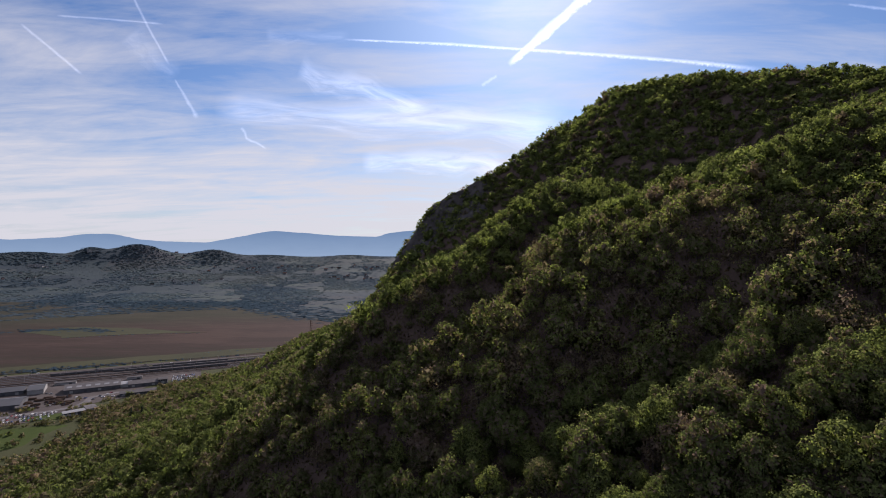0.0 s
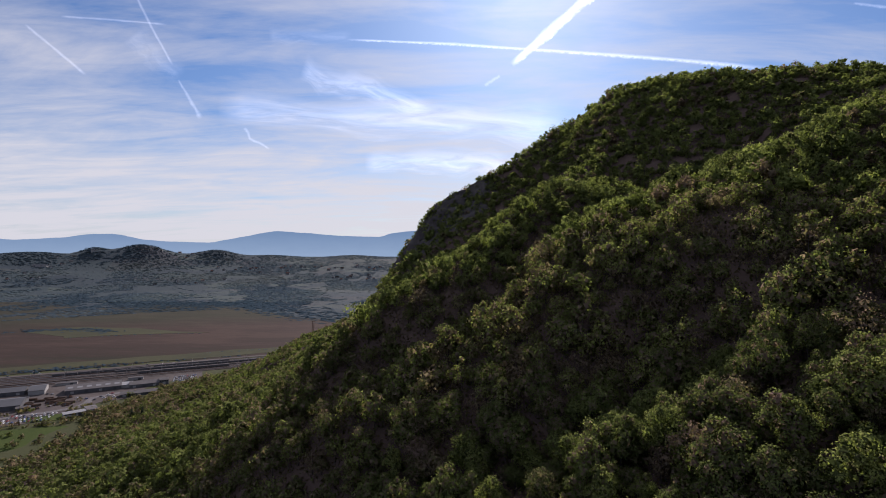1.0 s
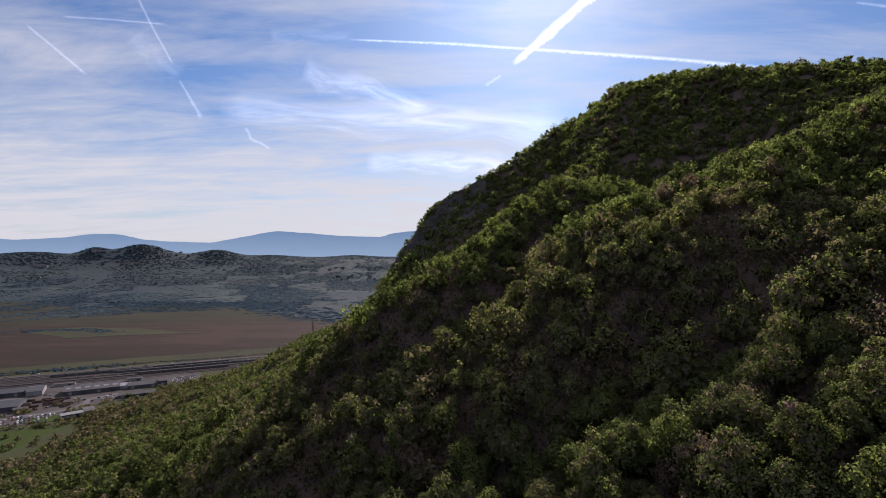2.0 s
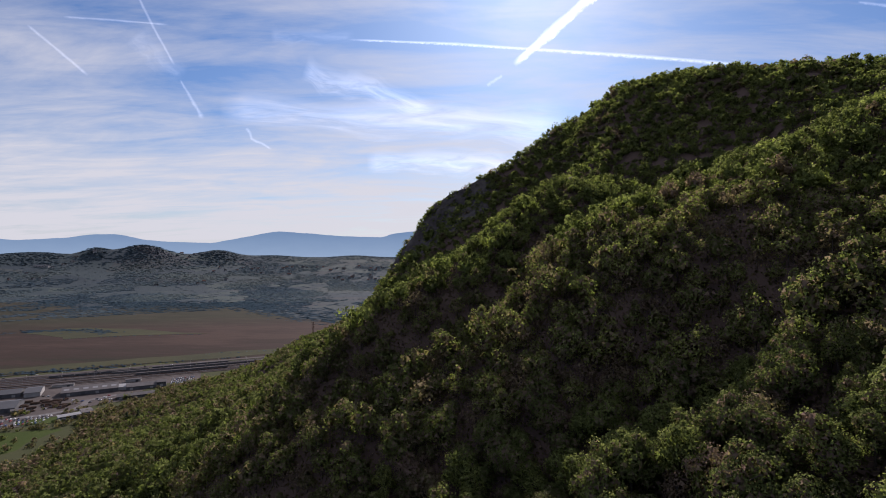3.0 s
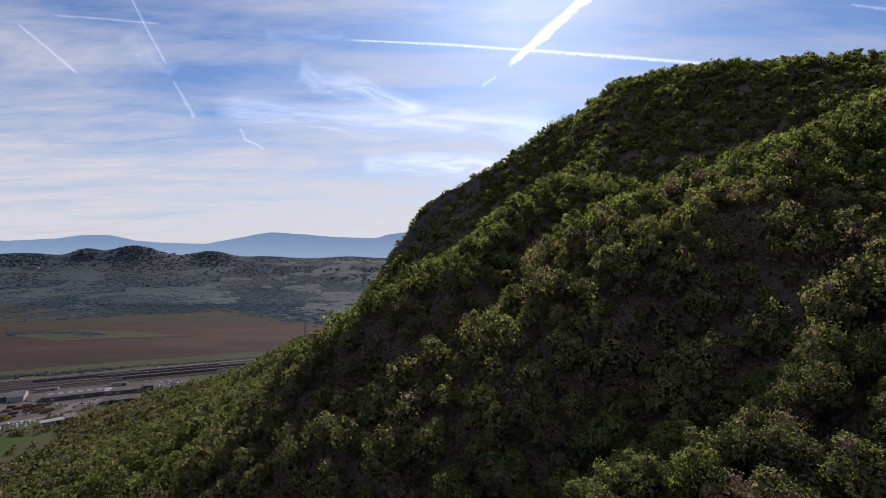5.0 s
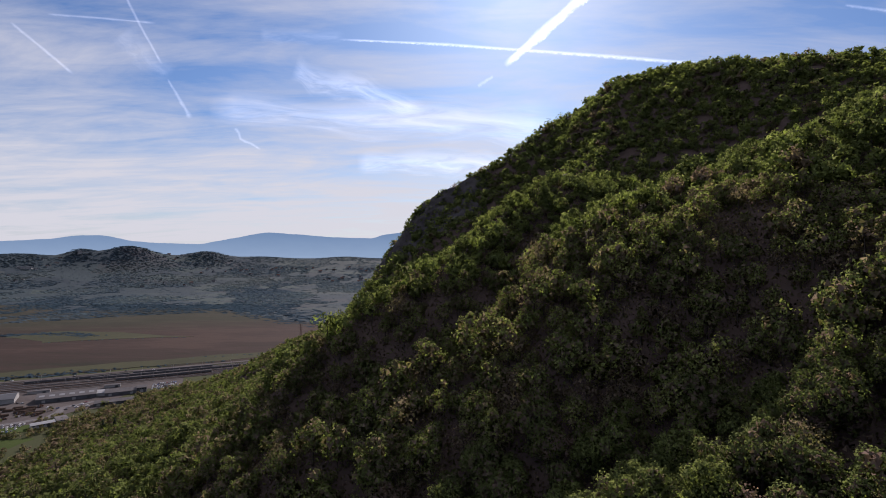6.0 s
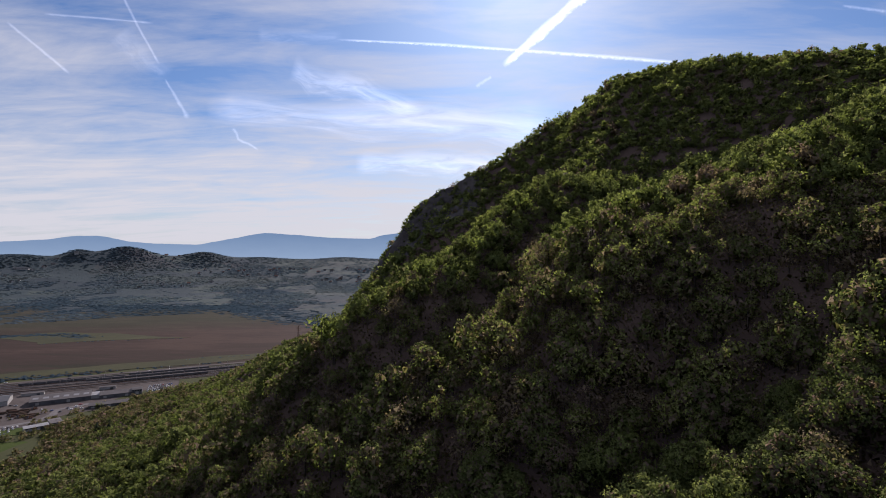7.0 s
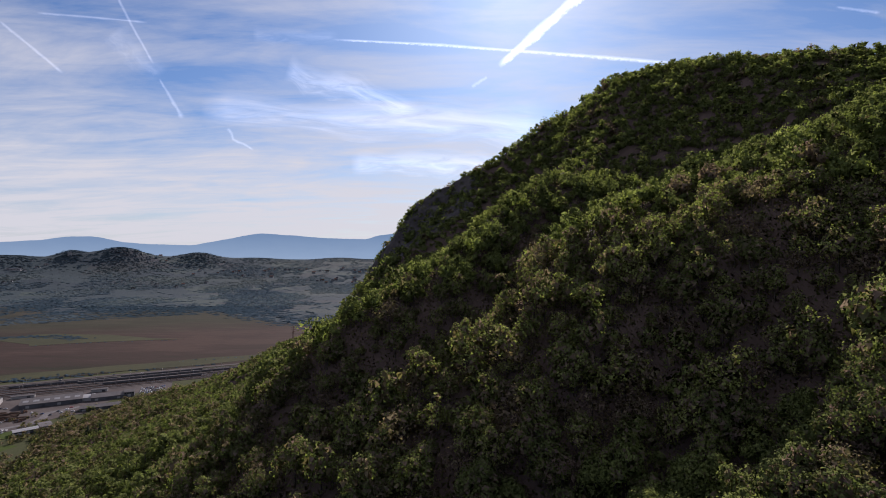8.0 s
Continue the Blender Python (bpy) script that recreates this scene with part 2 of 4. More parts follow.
def part(name, bm, mat, parent=None, label=""):
    ob = new(name, mesh_of(name, bm, mat))
    ob.parent = parent
    return tagged(ob, label)


def raw_mesh(name, verts, faces, mat, smooth=False):
    """A mesh from arrays; all faces have the same number of corners."""
    me = bpy.data.meshes.new(name)
    k = faces.shape[1]
    me.vertices.add(len(verts))
    me.vertices.foreach_set("co", np.ascontiguousarray(verts, np.float32).ravel())
    me.loops.add(faces.size)
    me.loops.foreach_set("vertex_index", np.ascontiguousarray(faces, np.int32).ravel())
    me.polygons.add(len(faces))
    me.polygons.foreach_set("loop_start", np.arange(0, faces.size, k, dtype=np.int32))
    if smooth:
        me.polygons.foreach_set("use_smooth", np.ones(len(faces), bool))
    me.update(calc_edges=True)
    me.materials.append(mat)
    return me


def box(bm, lo, hi, bevel=0.0):
    m = Matrix.Translation([(a + b) / 2 for a, b in zip(lo, hi)]) @ Matrix.Diagonal([b - a for a, b in zip(lo, hi)] + [1])
    vs = bmesh.ops.create_cube(bm, size=1.0, matrix=m)["verts"]
    if bevel:
        bmesh.ops.bevel(bm, geom=list({e for v in vs for e in v.link_edges}), offset=bevel, segments=2, affect="EDGES")


def bar(bm, a, b, r0, r1, sides=6):
    """A tapered round bar from a to b."""
    a, b = Vector(a), Vector(b)
    m = Matrix.Translation((a + b) / 2) @ (b - a).to_track_quat("Z", "Y").to_matrix().to_4x4()
    bmesh.ops.create_cone(bm, cap_ends=True, segments=sides, radius1=r0, radius2=r1, depth=(b - a).length, matrix=m)


# ---------------------------------------------------------------- the lie of the land
def smooth_step(a, b, v):
    """From 0 at a to 1 at b."""
    t = np.clip((v - a) / (b - a), 0, 1)
    return t * t * (3 - 2 * t)


def tent(x, y, line, fall_near, fall_far, flat=6.0):
    """Height of a spur over the slope: a crest line of (x, y, rise), falling off to both sides."""
    best = np.full(np.shape(x), -400.0)
    for (x0, y0, h0), (x1, y1, h1) in zip(line, line[1:]):
        dx, dy = x1 - x0, y1 - y0
        s = np.clip(((x - x0) * dx + (y - y0) * dy) / (dx * dx + dy * dy), 0, 1)
        ox, oy = x - x0 - s * dx, y - y0 - s * dy
        d = np.sqrt(ox * ox + oy * oy + flat * flat) - flat
        near = ox * dy - oy * dx > 0          # towards the camera
        best = np.maximum(best, h0 + s * (h1 - h0) - d * np.where(near, fall_near, fall_far))
    return best


def soft_max(parts, k):
    top = np.maximum.reduce(parts)
    return top + k * np.log(sum(np.exp((p - top) / k) for p in parts))


# crest lines: x, y and the rise over the plain mountainside
SPUR_EDGE = [(-10, 106, 0), (20, 102, 5), (42, 100, 9), (66, 97, 9), (95, 91, 8), (160, 84, 5)]
SPUR_LOW = [(-5, 126, -4), (12, 121, 1), (36, 116, 6), (57, 113, 4), (82, 119, 2)]
SPUR_NEAR = [(18, 194, -4), (33, 208, 4), (54, 222, 8), (77, 231, 5), (104, 240, 3.5), (140, 246, 4), (170, 250, 6), (200, 262, 4), (260, 300, -2), (330, 350, -12)]
SPUR_MID = [(-70, 226, -2), (-46, 230, 9), (-24, 241, 16), (-4, 250, 18), (12, 259, 19), (57, 313, 33), (98, 362, 33), (170, 420, 44)]
SPUR_FAR = [(30, 448, 65), (75, 464, 77), (100, 478, 84), (135, 494, 88), (160, 480, 102), (188, 452, 92), (246, 400, 24), (300, 394, 0), (420, 390, -60)]
SPUR_NOSE = [(-13, 461, 60), (-7, 461, 68), (22, 446, 68), (45, 450, 69)]
CRAG = [(156, 489, 122), (176, 464, 103)]
# knolls and hollows, fitted to the slope as the camera sees it: x, y, half width and rise
KNOLLS = [(-150, 250, 45, 1.8), (-60, 195, 25, 16.0), (-85, 225, 22, -4.4), (-30, 170, 24, 6.4), (40, 130, 20, -4.1), (95, 178, 30, 3.8), (85, 225, 22, -3.0),
          (65, 160, 22, -4.6), (165, 238, 30, -3.5), (75, 100, 25, 1.8), (-180, 300, 45, 4.8), (-290, 570, 45, -9.0), (-190, 500, 50, -10.0)]
FLANK_X, FLANK_Z = [-420, -356, -307, -255, -218, -168, -113, -80, -57, 0], [-26, 2, 20, 38, 63, 85, 107, 126, 144, 172]     # the flank towards the valley, in profile


def flank(x):
    """The plain mountainside's height, from the valley up."""
    low = sum(np.interp(x + d, FLANK_X, FLANK_Z) for d in (-24, -12, 0, 12, 24)) / 5
    return np.where(x > -24, 172 + 0.5 * x - 0.09 * np.maximum(x - 100, 0), low - 0.4 * np.maximum(-420 - x, 0))


def lie(x, y):
    """The height of the ground, for arrays."""
    x, y = np.asarray(x, float), np.asarray(y, float)
    r = np.hypot(x, y)
    side = flank(x) + 0.40 * (np.minimum(y, 230) - 230)
    hollow = -10.0 * smooth_step(-100, -10, x) - 22.0 * smooth_step(10, 60, x) * smooth_step(200, 240, y - 0.35 * (x - 40))
    spurs = [tent(x, y, SPUR_EDGE, 0.2, 0.75), tent(x, y, SPUR_LOW, 0.4, 0.5), tent(x, y, SPUR_NEAR, 0.115, 0.9), tent(x, y, SPUR_MID, 0.75, 0.6), tent(x, y, SPUR_FAR, 0.53, 0.9, 3.0), tent(x, y, SPUR_NOSE, 1.0, 2.0, 2.0), tent(x, y, CRAG, 3.0, 3.0, 2.0), hollow]
    mount = side + soft_max(spurs, 2.0) + sum(rise * np.exp(-((x - a) ** 2 + (y - b) ** 2) / wide ** 2) for a, b, wide, rise in KNOLLS)
    ribs = np.sin(0.115 * y - 0.03 * x + 1.4 * np.sin(0.021 * x + 0.4)) + 0.7 * np.sin(0.19 * y + 0.07 * x + 2.0) + 0.6 * np.sin(0.083 * x - 0.05 * y + 0.7)
    mount = mount + ribs * (1.0 + 0.6 * smooth_step(20, -80, x))
    cap = 343.5 - 14.5 * smooth_step(170, 250, x)
    mount = -soft_max([-mount, -cap], 5.0)
    mount = mount - 420 * smooth_step(760, 1250, y)
    low = 9.0
    mount = np.maximum(mount, 0) + low * np.log1p(np.exp(-np.abs(mount) / low))
    valley = 135.0 * smooth_step(2700, 4500, r) ** 1.0
    hills = 0
    for turn, far, high, wide, deep in HILLS:
        a = radians(turn)
        u, v = x * math.cos(a) - y * math.sin(a), x * math.sin(a) + y * math.cos(a) - far
        hills = hills + high * np.exp(-(u / wide) ** 2 - (v / deep) ** 2)
    return mount + valley + hills


# wooded hills in the valley: degrees from ahead, distance, rise, half widths
HILLS = [(-30.2, 4100, 96, 190, 300), (-33.8, 4150, 58, 90, 260), (-38.0, 4200, 52, 260, 260), (-23.5, 4150, 56, 150, 260), (-27, 4200, 24, 380, 260),
         (-18.5, 4250, 24, 220, 260), (-10, 4300, 20, 180, 250), (-47, 4200, 50, 400, 300)]


def steps(lo, hi, fine, far):
    out, v, d = [], hi, fine
    while v < far:
        d = min(d * 1.12, 75)
        v += d
        out.append(v)
    left, v, d = [], lo, fine
    while v > -far:
        d = min(d * 1.12, 75)
        v -= d
        left.append(v)
    return np.array(left[::-1] + list(np.arange(lo, hi + 0.1, fine)) + out)


def make_ground():
    gx, gy = steps(-440, 430, 5.0, 4900), steps(-40, 700, 5.0, 4900)
    x, y = np.meshgrid(gx, gy)
    z = lie(x, y)
    rough = np.array([noise.noise((a * 0.05, b * 0.05, 0.0)) + 0.5 * noise.noise((a * 0.15, b * 0.15, 4.0)) for a, b in zip(x.ravel(), y.ravel())]).reshape(x.shape)
    z = z + rough * 0.8 * smooth_step(8, 40, z) * (y < 1300)
    verts = np.stack([x, y, z], -1).reshape(-1, 3)
    w = len(gx)
    i = (np.arange(len(gy) - 1)[:, None] * w + np.arange(w - 1)).ravel()
    faces = np.stack([i, i + 1, i + w + 1, i + w], -1)
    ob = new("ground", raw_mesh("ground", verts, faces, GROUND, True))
    tagged(ob, "mountainside and broad valley floor of litter, fields and grass", "ground", kind="structure")


make_ground()


def make_far_mountains():
    """A long hazy blue range, brought near and shaped to its outline from the camera."""
    skyline = [(-62, 118), (-50, 104), (-42, 82), (-39.5, 66), (-36.2, 84), (-34.2, 114), (-32, 118), (-30.2, 78), (-28, 62), (-24, 54), (-21.3, 102), (-18, 158), (-15.2, 144),
               (-11.2, 118), (-7, 110), (-6.0, 144), (-2.6, 174), (4, 190), (15, 150), (40, 120)]
    verts, faces = [], []
    turns = np.arange(-62, 40, 0.2)
    rise = np.interp(turns, [p[0] for p in skyline], [p[1] for p in skyline])
    rise = np.convolve(np.pad(rise, 2, mode="edge"), np.ones(5) / 5, mode="valid")
    for t, up in zip(turns, rise):
        high = up + 3.0 * noise.noise((t * 0.8, 0, 0)) + 2.0 * noise.noise((t * 3.1, 5, 0))
        a = radians(t)
        for far, z in ((4560, 60), (4700, 60 + 0.55 * (140 + high)), (4800, 200 + high), (4900, 60)):
            verts.append((far * math.sin(a), far * math.cos(a), z))
    for k in range(len(turns) - 1):
        for j in range(3):
            faces.append((4 * k + j, 4 * k + j + 1, 4 * k + j + 5, 4 * k + j + 4))
    ob = new("backdrop_mountains", raw_mesh("backdrop_mountains", np.array(verts), np.array(faces)[:, ::-1], FAR_HAZE, True))
    tagged(ob, "hazy blue mountain range on the skyline", "mountain range", kind="structure")


make_far_mountains()


# ---------------------------------------------------------------- streaks in the sky
def sky_point(px, py, far=4700.0):
    """A far place by its picture coordinates at the start of the walk."""
    u, v = (px - 784) / 932.6, (441 - py) / 932.6
    return Vector((u, 1.0, v)).normalized() * far + Vector((0, 0, EYE))


def streak(name, label, line, width, mat, curl=0.0, far=4700.0):
    """A ribbon of vapour along a line, as wide as said in metres at each end."""
    pts = [sky_point(*p, far) for p in line]
    n = 40
    bm = bmesh.new()
    uv = bm.loops.layers.uv.new("UVMap")
    rows = []
    for k in range(n + 1):
        s = k / n * (len(pts) - 1)
        i = min(int(s), len(pts) - 2)
        p = pts[i].lerp(pts[i + 1], s - i)
        along = (pts[i + 1] - pts[i]).normalized()
        side = along.cross(p - Vector((0, 0, EYE))).normalized()
        w = width[0] + (width[1] - width[0]) * k / n
        w *= 1 + 0.35 * noise.noise((k * 0.15, far, width[0]))
        p = p + side * curl * w * noise.noise((k * 0.07, width[1], 3.0))
        rows.append([bm.verts.new(p + side * (j / 4 - 0.5) * w + (p.normalized() * (abs(j - 2) * 0.1 * w))) for j in range(5)])
    for k in range(n):
        for j in range(4):
            f = bm.faces.new((rows[k][j], rows[k][j + 1], rows[k + 1][j + 1], rows[k + 1][j]))
            for loop, (a, b) in zip(f.loops, ((k, j), (k, j + 1), (k + 1, j + 1), (k + 1, j))):
                loop[uv].uv = (a / n, b / 4)
    return tagged(part(name, bm, mat), label, "contrail" if "trail" in name else "cloud", kind="structure")


streak("contrail", "broad bright white contrail before the sun", [(900, 116), (1032, 0), (1090, -54)], (62, 150), TRAIL_BRIGHT, 0.1)
streak("contrail", "long thin white contrail with a rippled underside", [(606, 70), (800, 79), (1000, 93), (1200, 108), (1352, 123)], (20, 46), TRAIL, 0.15, 4720)
streak("contrail", "short thin white contrail in blue sky", [(36, 42), (90, 86), (146, 133)], (22, 26), TRAIL_THIN)
streak("contrail", "thin slanting white contrail in blue sky", [(232, -12), (262, 48), (300, 116)], (24, 22), TRAIL_THIN)
streak("contrail", "frayed lower piece of a slanting contrail", [(309, 140), (330, 175), (350, 210)], (18, 42), TRAIL_THIN, 0.3)
streak("contrail", "faint level contrail high in the sky", [(100, 28), (190, 34), (290, 43)], (18, 16), TRAIL_THIN, 0.2)
streak("contrail", "small curled remnant of a contrail", [(426, 226), (438, 244), (472, 264)], (32, 24), TRAIL_THIN, 0.6)
streak("contrail", "short faint contrail beside blue sky", [(1500, 8), (1580, 18)], (20, 26), TRAIL_THIN)
streak("contrail", "small bright remnant of a contrail", [(852, 152), (880, 134)], (40, 30), TRAIL_THIN, 0.5)
streak("cirrus_cloud", "long soft white cirrus streak", [(380, 192), (560, 206), (720, 216), (860, 214), (1010, 206)], (260, 480), WISP, 0.3, 4780)
streak("cirrus_cloud", "slanting feathery cirrus streak", [(530, 118), (600, 148), (670, 168), (760, 188)], (280, 200), WISP, 0.3, 4790)
streak("cirrus_cloud", "faint small cirrus patch in blue sky", [(228, 60), (268, 100), (310, 140)], (230, 170), VEIL, 0.3, 4795)
streak("cirrus_cloud", "soft level cirrus band in the lower sky", [(640, 290), (780, 284), (900, 292)], (200, 320), WISP, 0.4, 4770)
streak("cirrus_cloud", "faint level cirrus band near the top of the sky", [(470, 62), (540, 66), (620, 66)], (150, 110), VEIL, 0.4, 4775)


# ---------------------------------------------------------------- trees
def crown_leaves(rng, count, size, high, wide, loose=0.6):
    """Leaf clumps over the lobes of a domed crown: triangles' corners, the way that the foliage faces at each, and
    which lie inside, to be coloured as shade. The crown stands on z = 0.
    """
    n = int(rng.integers(18, 30))
    lean = rng.normal(size=2) * 0.05 * wide
    turn, e = rng.uniform(0, 2 * math.pi, n), rng.uniform(-0.35, 1.0, n)
    flat = np.sqrt(1 - e * e) * rng.uniform(0.62, 1.12, n)
    lobes = np.stack([wide * 0.40 * flat * np.cos(turn) + lean[0] * e, wide * 0.40 * flat * np.sin(turn) + lean[1] * e,
                      high * (0.50 + 0.36 * e * rng.uniform(0.72, 1.16, n)), wide * rng.uniform(0.07, 0.22, n)], -1)
    core = [(lean[0], lean[1], high * 0.62, wide * 0.27), (0, 0, high * 0.48, wide * 0.34)]
    lobes = np.concatenate([lobes, core])
    weight = lobes[:, 3] ** 2
    weight[-2:] *= 0.5
    pick = rng.choice(len(lobes), count, p=weight / weight.sum())
    way = rng.normal(size=(count, 3))
    way[:, 2] = way[:, 2] * 0.9 + 0.3
    way /= np.linalg.norm(way, axis=1, keepdims=True)
    part_of = rng.random(count)
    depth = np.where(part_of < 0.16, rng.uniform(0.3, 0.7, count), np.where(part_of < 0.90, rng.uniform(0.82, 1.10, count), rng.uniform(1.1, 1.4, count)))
    centre = lobes[pick, :3] + way * (lobes[pick, 3] * depth)[:, None]
    out = (centre - (0, 0, high * 0.46)) / (wide * 0.5, wide * 0.5, high * 0.42)
    out /= np.linalg.norm(out, axis=1, keepdims=True) + 1e-9
    bend = 0.62 * out + 0.5 * way + rng.normal(scale=0.30, size=(count, 3))
    bend /= np.linalg.norm(bend, axis=1, keepdims=True) + 1e-9
    face = way + rng.normal(scale=loose, size=(count, 3))
    face /= np.linalg.norm(face, axis=1, keepdims=True)
    u = np.cross(face, rng.normal(size=(count, 3)))
    u /= np.linalg.norm(u, axis=1, keepdims=True) + 1e-9
    v = np.cross(face, u)
    # inner leaves much bigger, to block light through the crown
    s = (size * rng.uniform(0.6, 1.3, count) * np.where(depth < 0.72, 2.4, np.where(depth > 1.1, 0.75, 1.0)))[:, None]
    ring = [centre + u * s * 0.75, centre - u * s * 0.45 + v * s * 0.65, centre - u * s * 0.45 - v * s * 0.65]
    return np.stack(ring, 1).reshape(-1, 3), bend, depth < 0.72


def leaf_mesh(name, corners, bend, tone, mat):
    """Triangles with the tone of their tree and the way that the foliage faces."""
    me = raw_mesh(name, corners, np.arange(len(corners)).reshape(-1, 3), mat)
    me.attributes.new("tone", "FLOAT", "FACE").data.foreach_set("value", np.ascontiguousarray(tone, np.float32))
    me.attributes.new("bend", "FLOAT_VECTOR", "FACE").data.foreach_set("vector", np.ascontiguousarray(bend, np.float32).ravel())
    return me


def trunk_bm(rng, high, wide):
    bm = bmesh.new()
    top = Vector((rng.normal() * 0.3, rng.normal() * 0.3, high * 0.6))
    bar(bm, (0, 0, -1.5), top, 0.028 * high, 0.012 * high, 7)
    for k in range(5):
        a = k * 2.4 + rng.uniform(0, 0.8)
        base = Vector((0, 0, 0)).lerp(top, 0.55 + 0.09 * k)
        bar(bm, base, base + Vector((math.cos(a) * wide * 0.3, math.sin(a) * wide * 0.3, high * 0.2)), 0.011 * high, 0.004 * high, 5)
    return bm


def make_tree_kinds(kinds):
    """One tree of each kind, with its trunk and crown, at the origin."""
    made = []
    for seed, high, wide, count, size, tone, label in kinds:
        rng = np.random.default_rng(seed)
        tree = tagged(new("broadleaf_tree"), label, "tree", "trees on the near slope")
        part("trunk", trunk_bm(rng, high, wide), BARK, tree)
        v, bend, inner_shade = crown_leaves(rng, count, size, high, wide)
        # inner leaves browner: the crown's inner shade put into the colour
        foliage = new("crown", leaf_mesh("crown", v, bend, np.where(inner_shade, 0.12, tone), LEAF_TREE))
        foliage.parent = tree
        made.append(tree)
    return made


TREE_KINDS = [(11, 12.5, 10.5, 3700, 0.29, 0.52, "round broadleaf tree in fresh green leaf on the steep slope"),
              (12, 11.0, 9.0, 3000, 0.29, 0.42, "broadleaf tree with a dense domed green crown"),
              (13, 12.5, 7.6, 2500, 0.28, 0.66, "tall narrow broadleaf tree with yellow-green spring leaves"),
              (14, 9.5, 9.0, 2600, 0.29, 0.36, "wide low broadleaf tree with clumped olive-green leaves"),
              (15, 7.5, 5.2, 1500, 0.25, 0.52, "small young broadleaf tree with thin new leaves"),
              (16, 10.5, 9.0, 2000, 0.23, 0.12, "loose half-leafed tree with brownish opening leaves"),
              (17, 11.5, 8.0, 1400, 0.21, 0.04, "nearly bare brown tree with swelling buds")]


def wooded(x, y, rng):
    """Where the mountain's woods stand, for arrays of places."""
    seen = (x > -0.92 * y - 30) & (x < 0.95 * y + 35) & ((y < 525) | (x < -40))
    edge = np.interp(y, [400, 480, 540, 575, 600, 640, 700, 760, 900], [-400, -398, -394, -392, -418, -428, -414, -396, -330])
    edge = edge + 6 * np.sin(x * 0.21 + y * 0.13) + 5 * np.sin(y * 0.055)
    h = lie(x, y)
    steep = np.hypot(lie(x + 1.5, y) - h, lie(x, y + 1.5) - h) / 1.5
    return seen & (x > edge) & (rng.random(len(x)) < np.interp(steep, [1.35, 2.2], [0.97, 0.5]))


# rows of trees round the meadow and the yard: two ends, how many, how far they stray
HEDGES = [((-500, 588), (-432, 606), 22, 3), ((-462, 612), (-424, 618), 10, 5), ((-470, 655), (-442, 694), 14, 4), ((-440, 700), (-418, 728), 12, 4), ((-522, 640), (-500, 655), 8, 3),
          ((-470, 512), (-402, 556), 12, 4), ((-450, 548), (-405, 566), 6, 2), ((-430, 480), (-390, 520), 14, 10), ((-425, 440), (-385, 500), 22, 12), ((-436, 640), (-408, 700), 18, 6),
          ((-505, 668), (-480, 690), 8, 3), ((-410, 735), (-385, 790), 16, 6), ((-470, 560), (-462, 566), 3, 1), ((-560, 612), (-520, 634), 10, 3)]


def plant():
    rng = np.random.default_rng(5)
    xs, ys = [], []
    # the farther the slope, the closer and smaller its trees; those high on the far spur are scrub
    for step, zone in ((4.7, 0), (4.3, 1), (4.0, 2)):
        gx, gy = np.meshgrid(np.arange(-460, 430, step), np.arange(66, 840, step))
        x = gx.ravel() + rng.normal(size=gx.size) * 0.5 * step
        y = gy.ravel() + rng.normal(size=gx.size) * 0.5 * step
        reach = np.hypot(x - 3, y - 30)
        keep = wooded(x, y, rng) & (np.where(reach < 200, 0, np.where((y > 350) & (x > -60), 2, 1)) == zone)
        xs.append(x[keep])
        ys.append(y[keep])
    x, y = xs, ys
    for (x0, y0), (x1, y1), n, stray in HEDGES:
        u = rng.random(n)
        x.append(x0 + u * (x1 - x0) + rng.normal(size=n) * stray)
        y.append(y0 + u * (y1 - y0) + rng.normal(size=n) * stray)
    spots = np.stack([np.concatenate(x), np.concatenate(y)], -1)
    z = lie(spots[:, 0], spots[:, 1])
    far = np.hypot(spots[:, 0] - 3, spots[:, 1] - 30)
    order = np.argsort(far)
    return spots[order], z[order], far[order], rng


def seen_from(eye, spots, top):
    """Which tree tops no ridge hides."""
    clear = np.ones(len(spots), bool)
    for u in np.linspace(0.25, 0.985, 60):
        x, y = eye[0] + u * (spots[:, 0] - eye[0]), eye[1] + u * (spots[:, 1] - eye[1])
        clear &= lie(x, y) < eye[2] + u * (top - eye[2]) + 3.0
    return clear


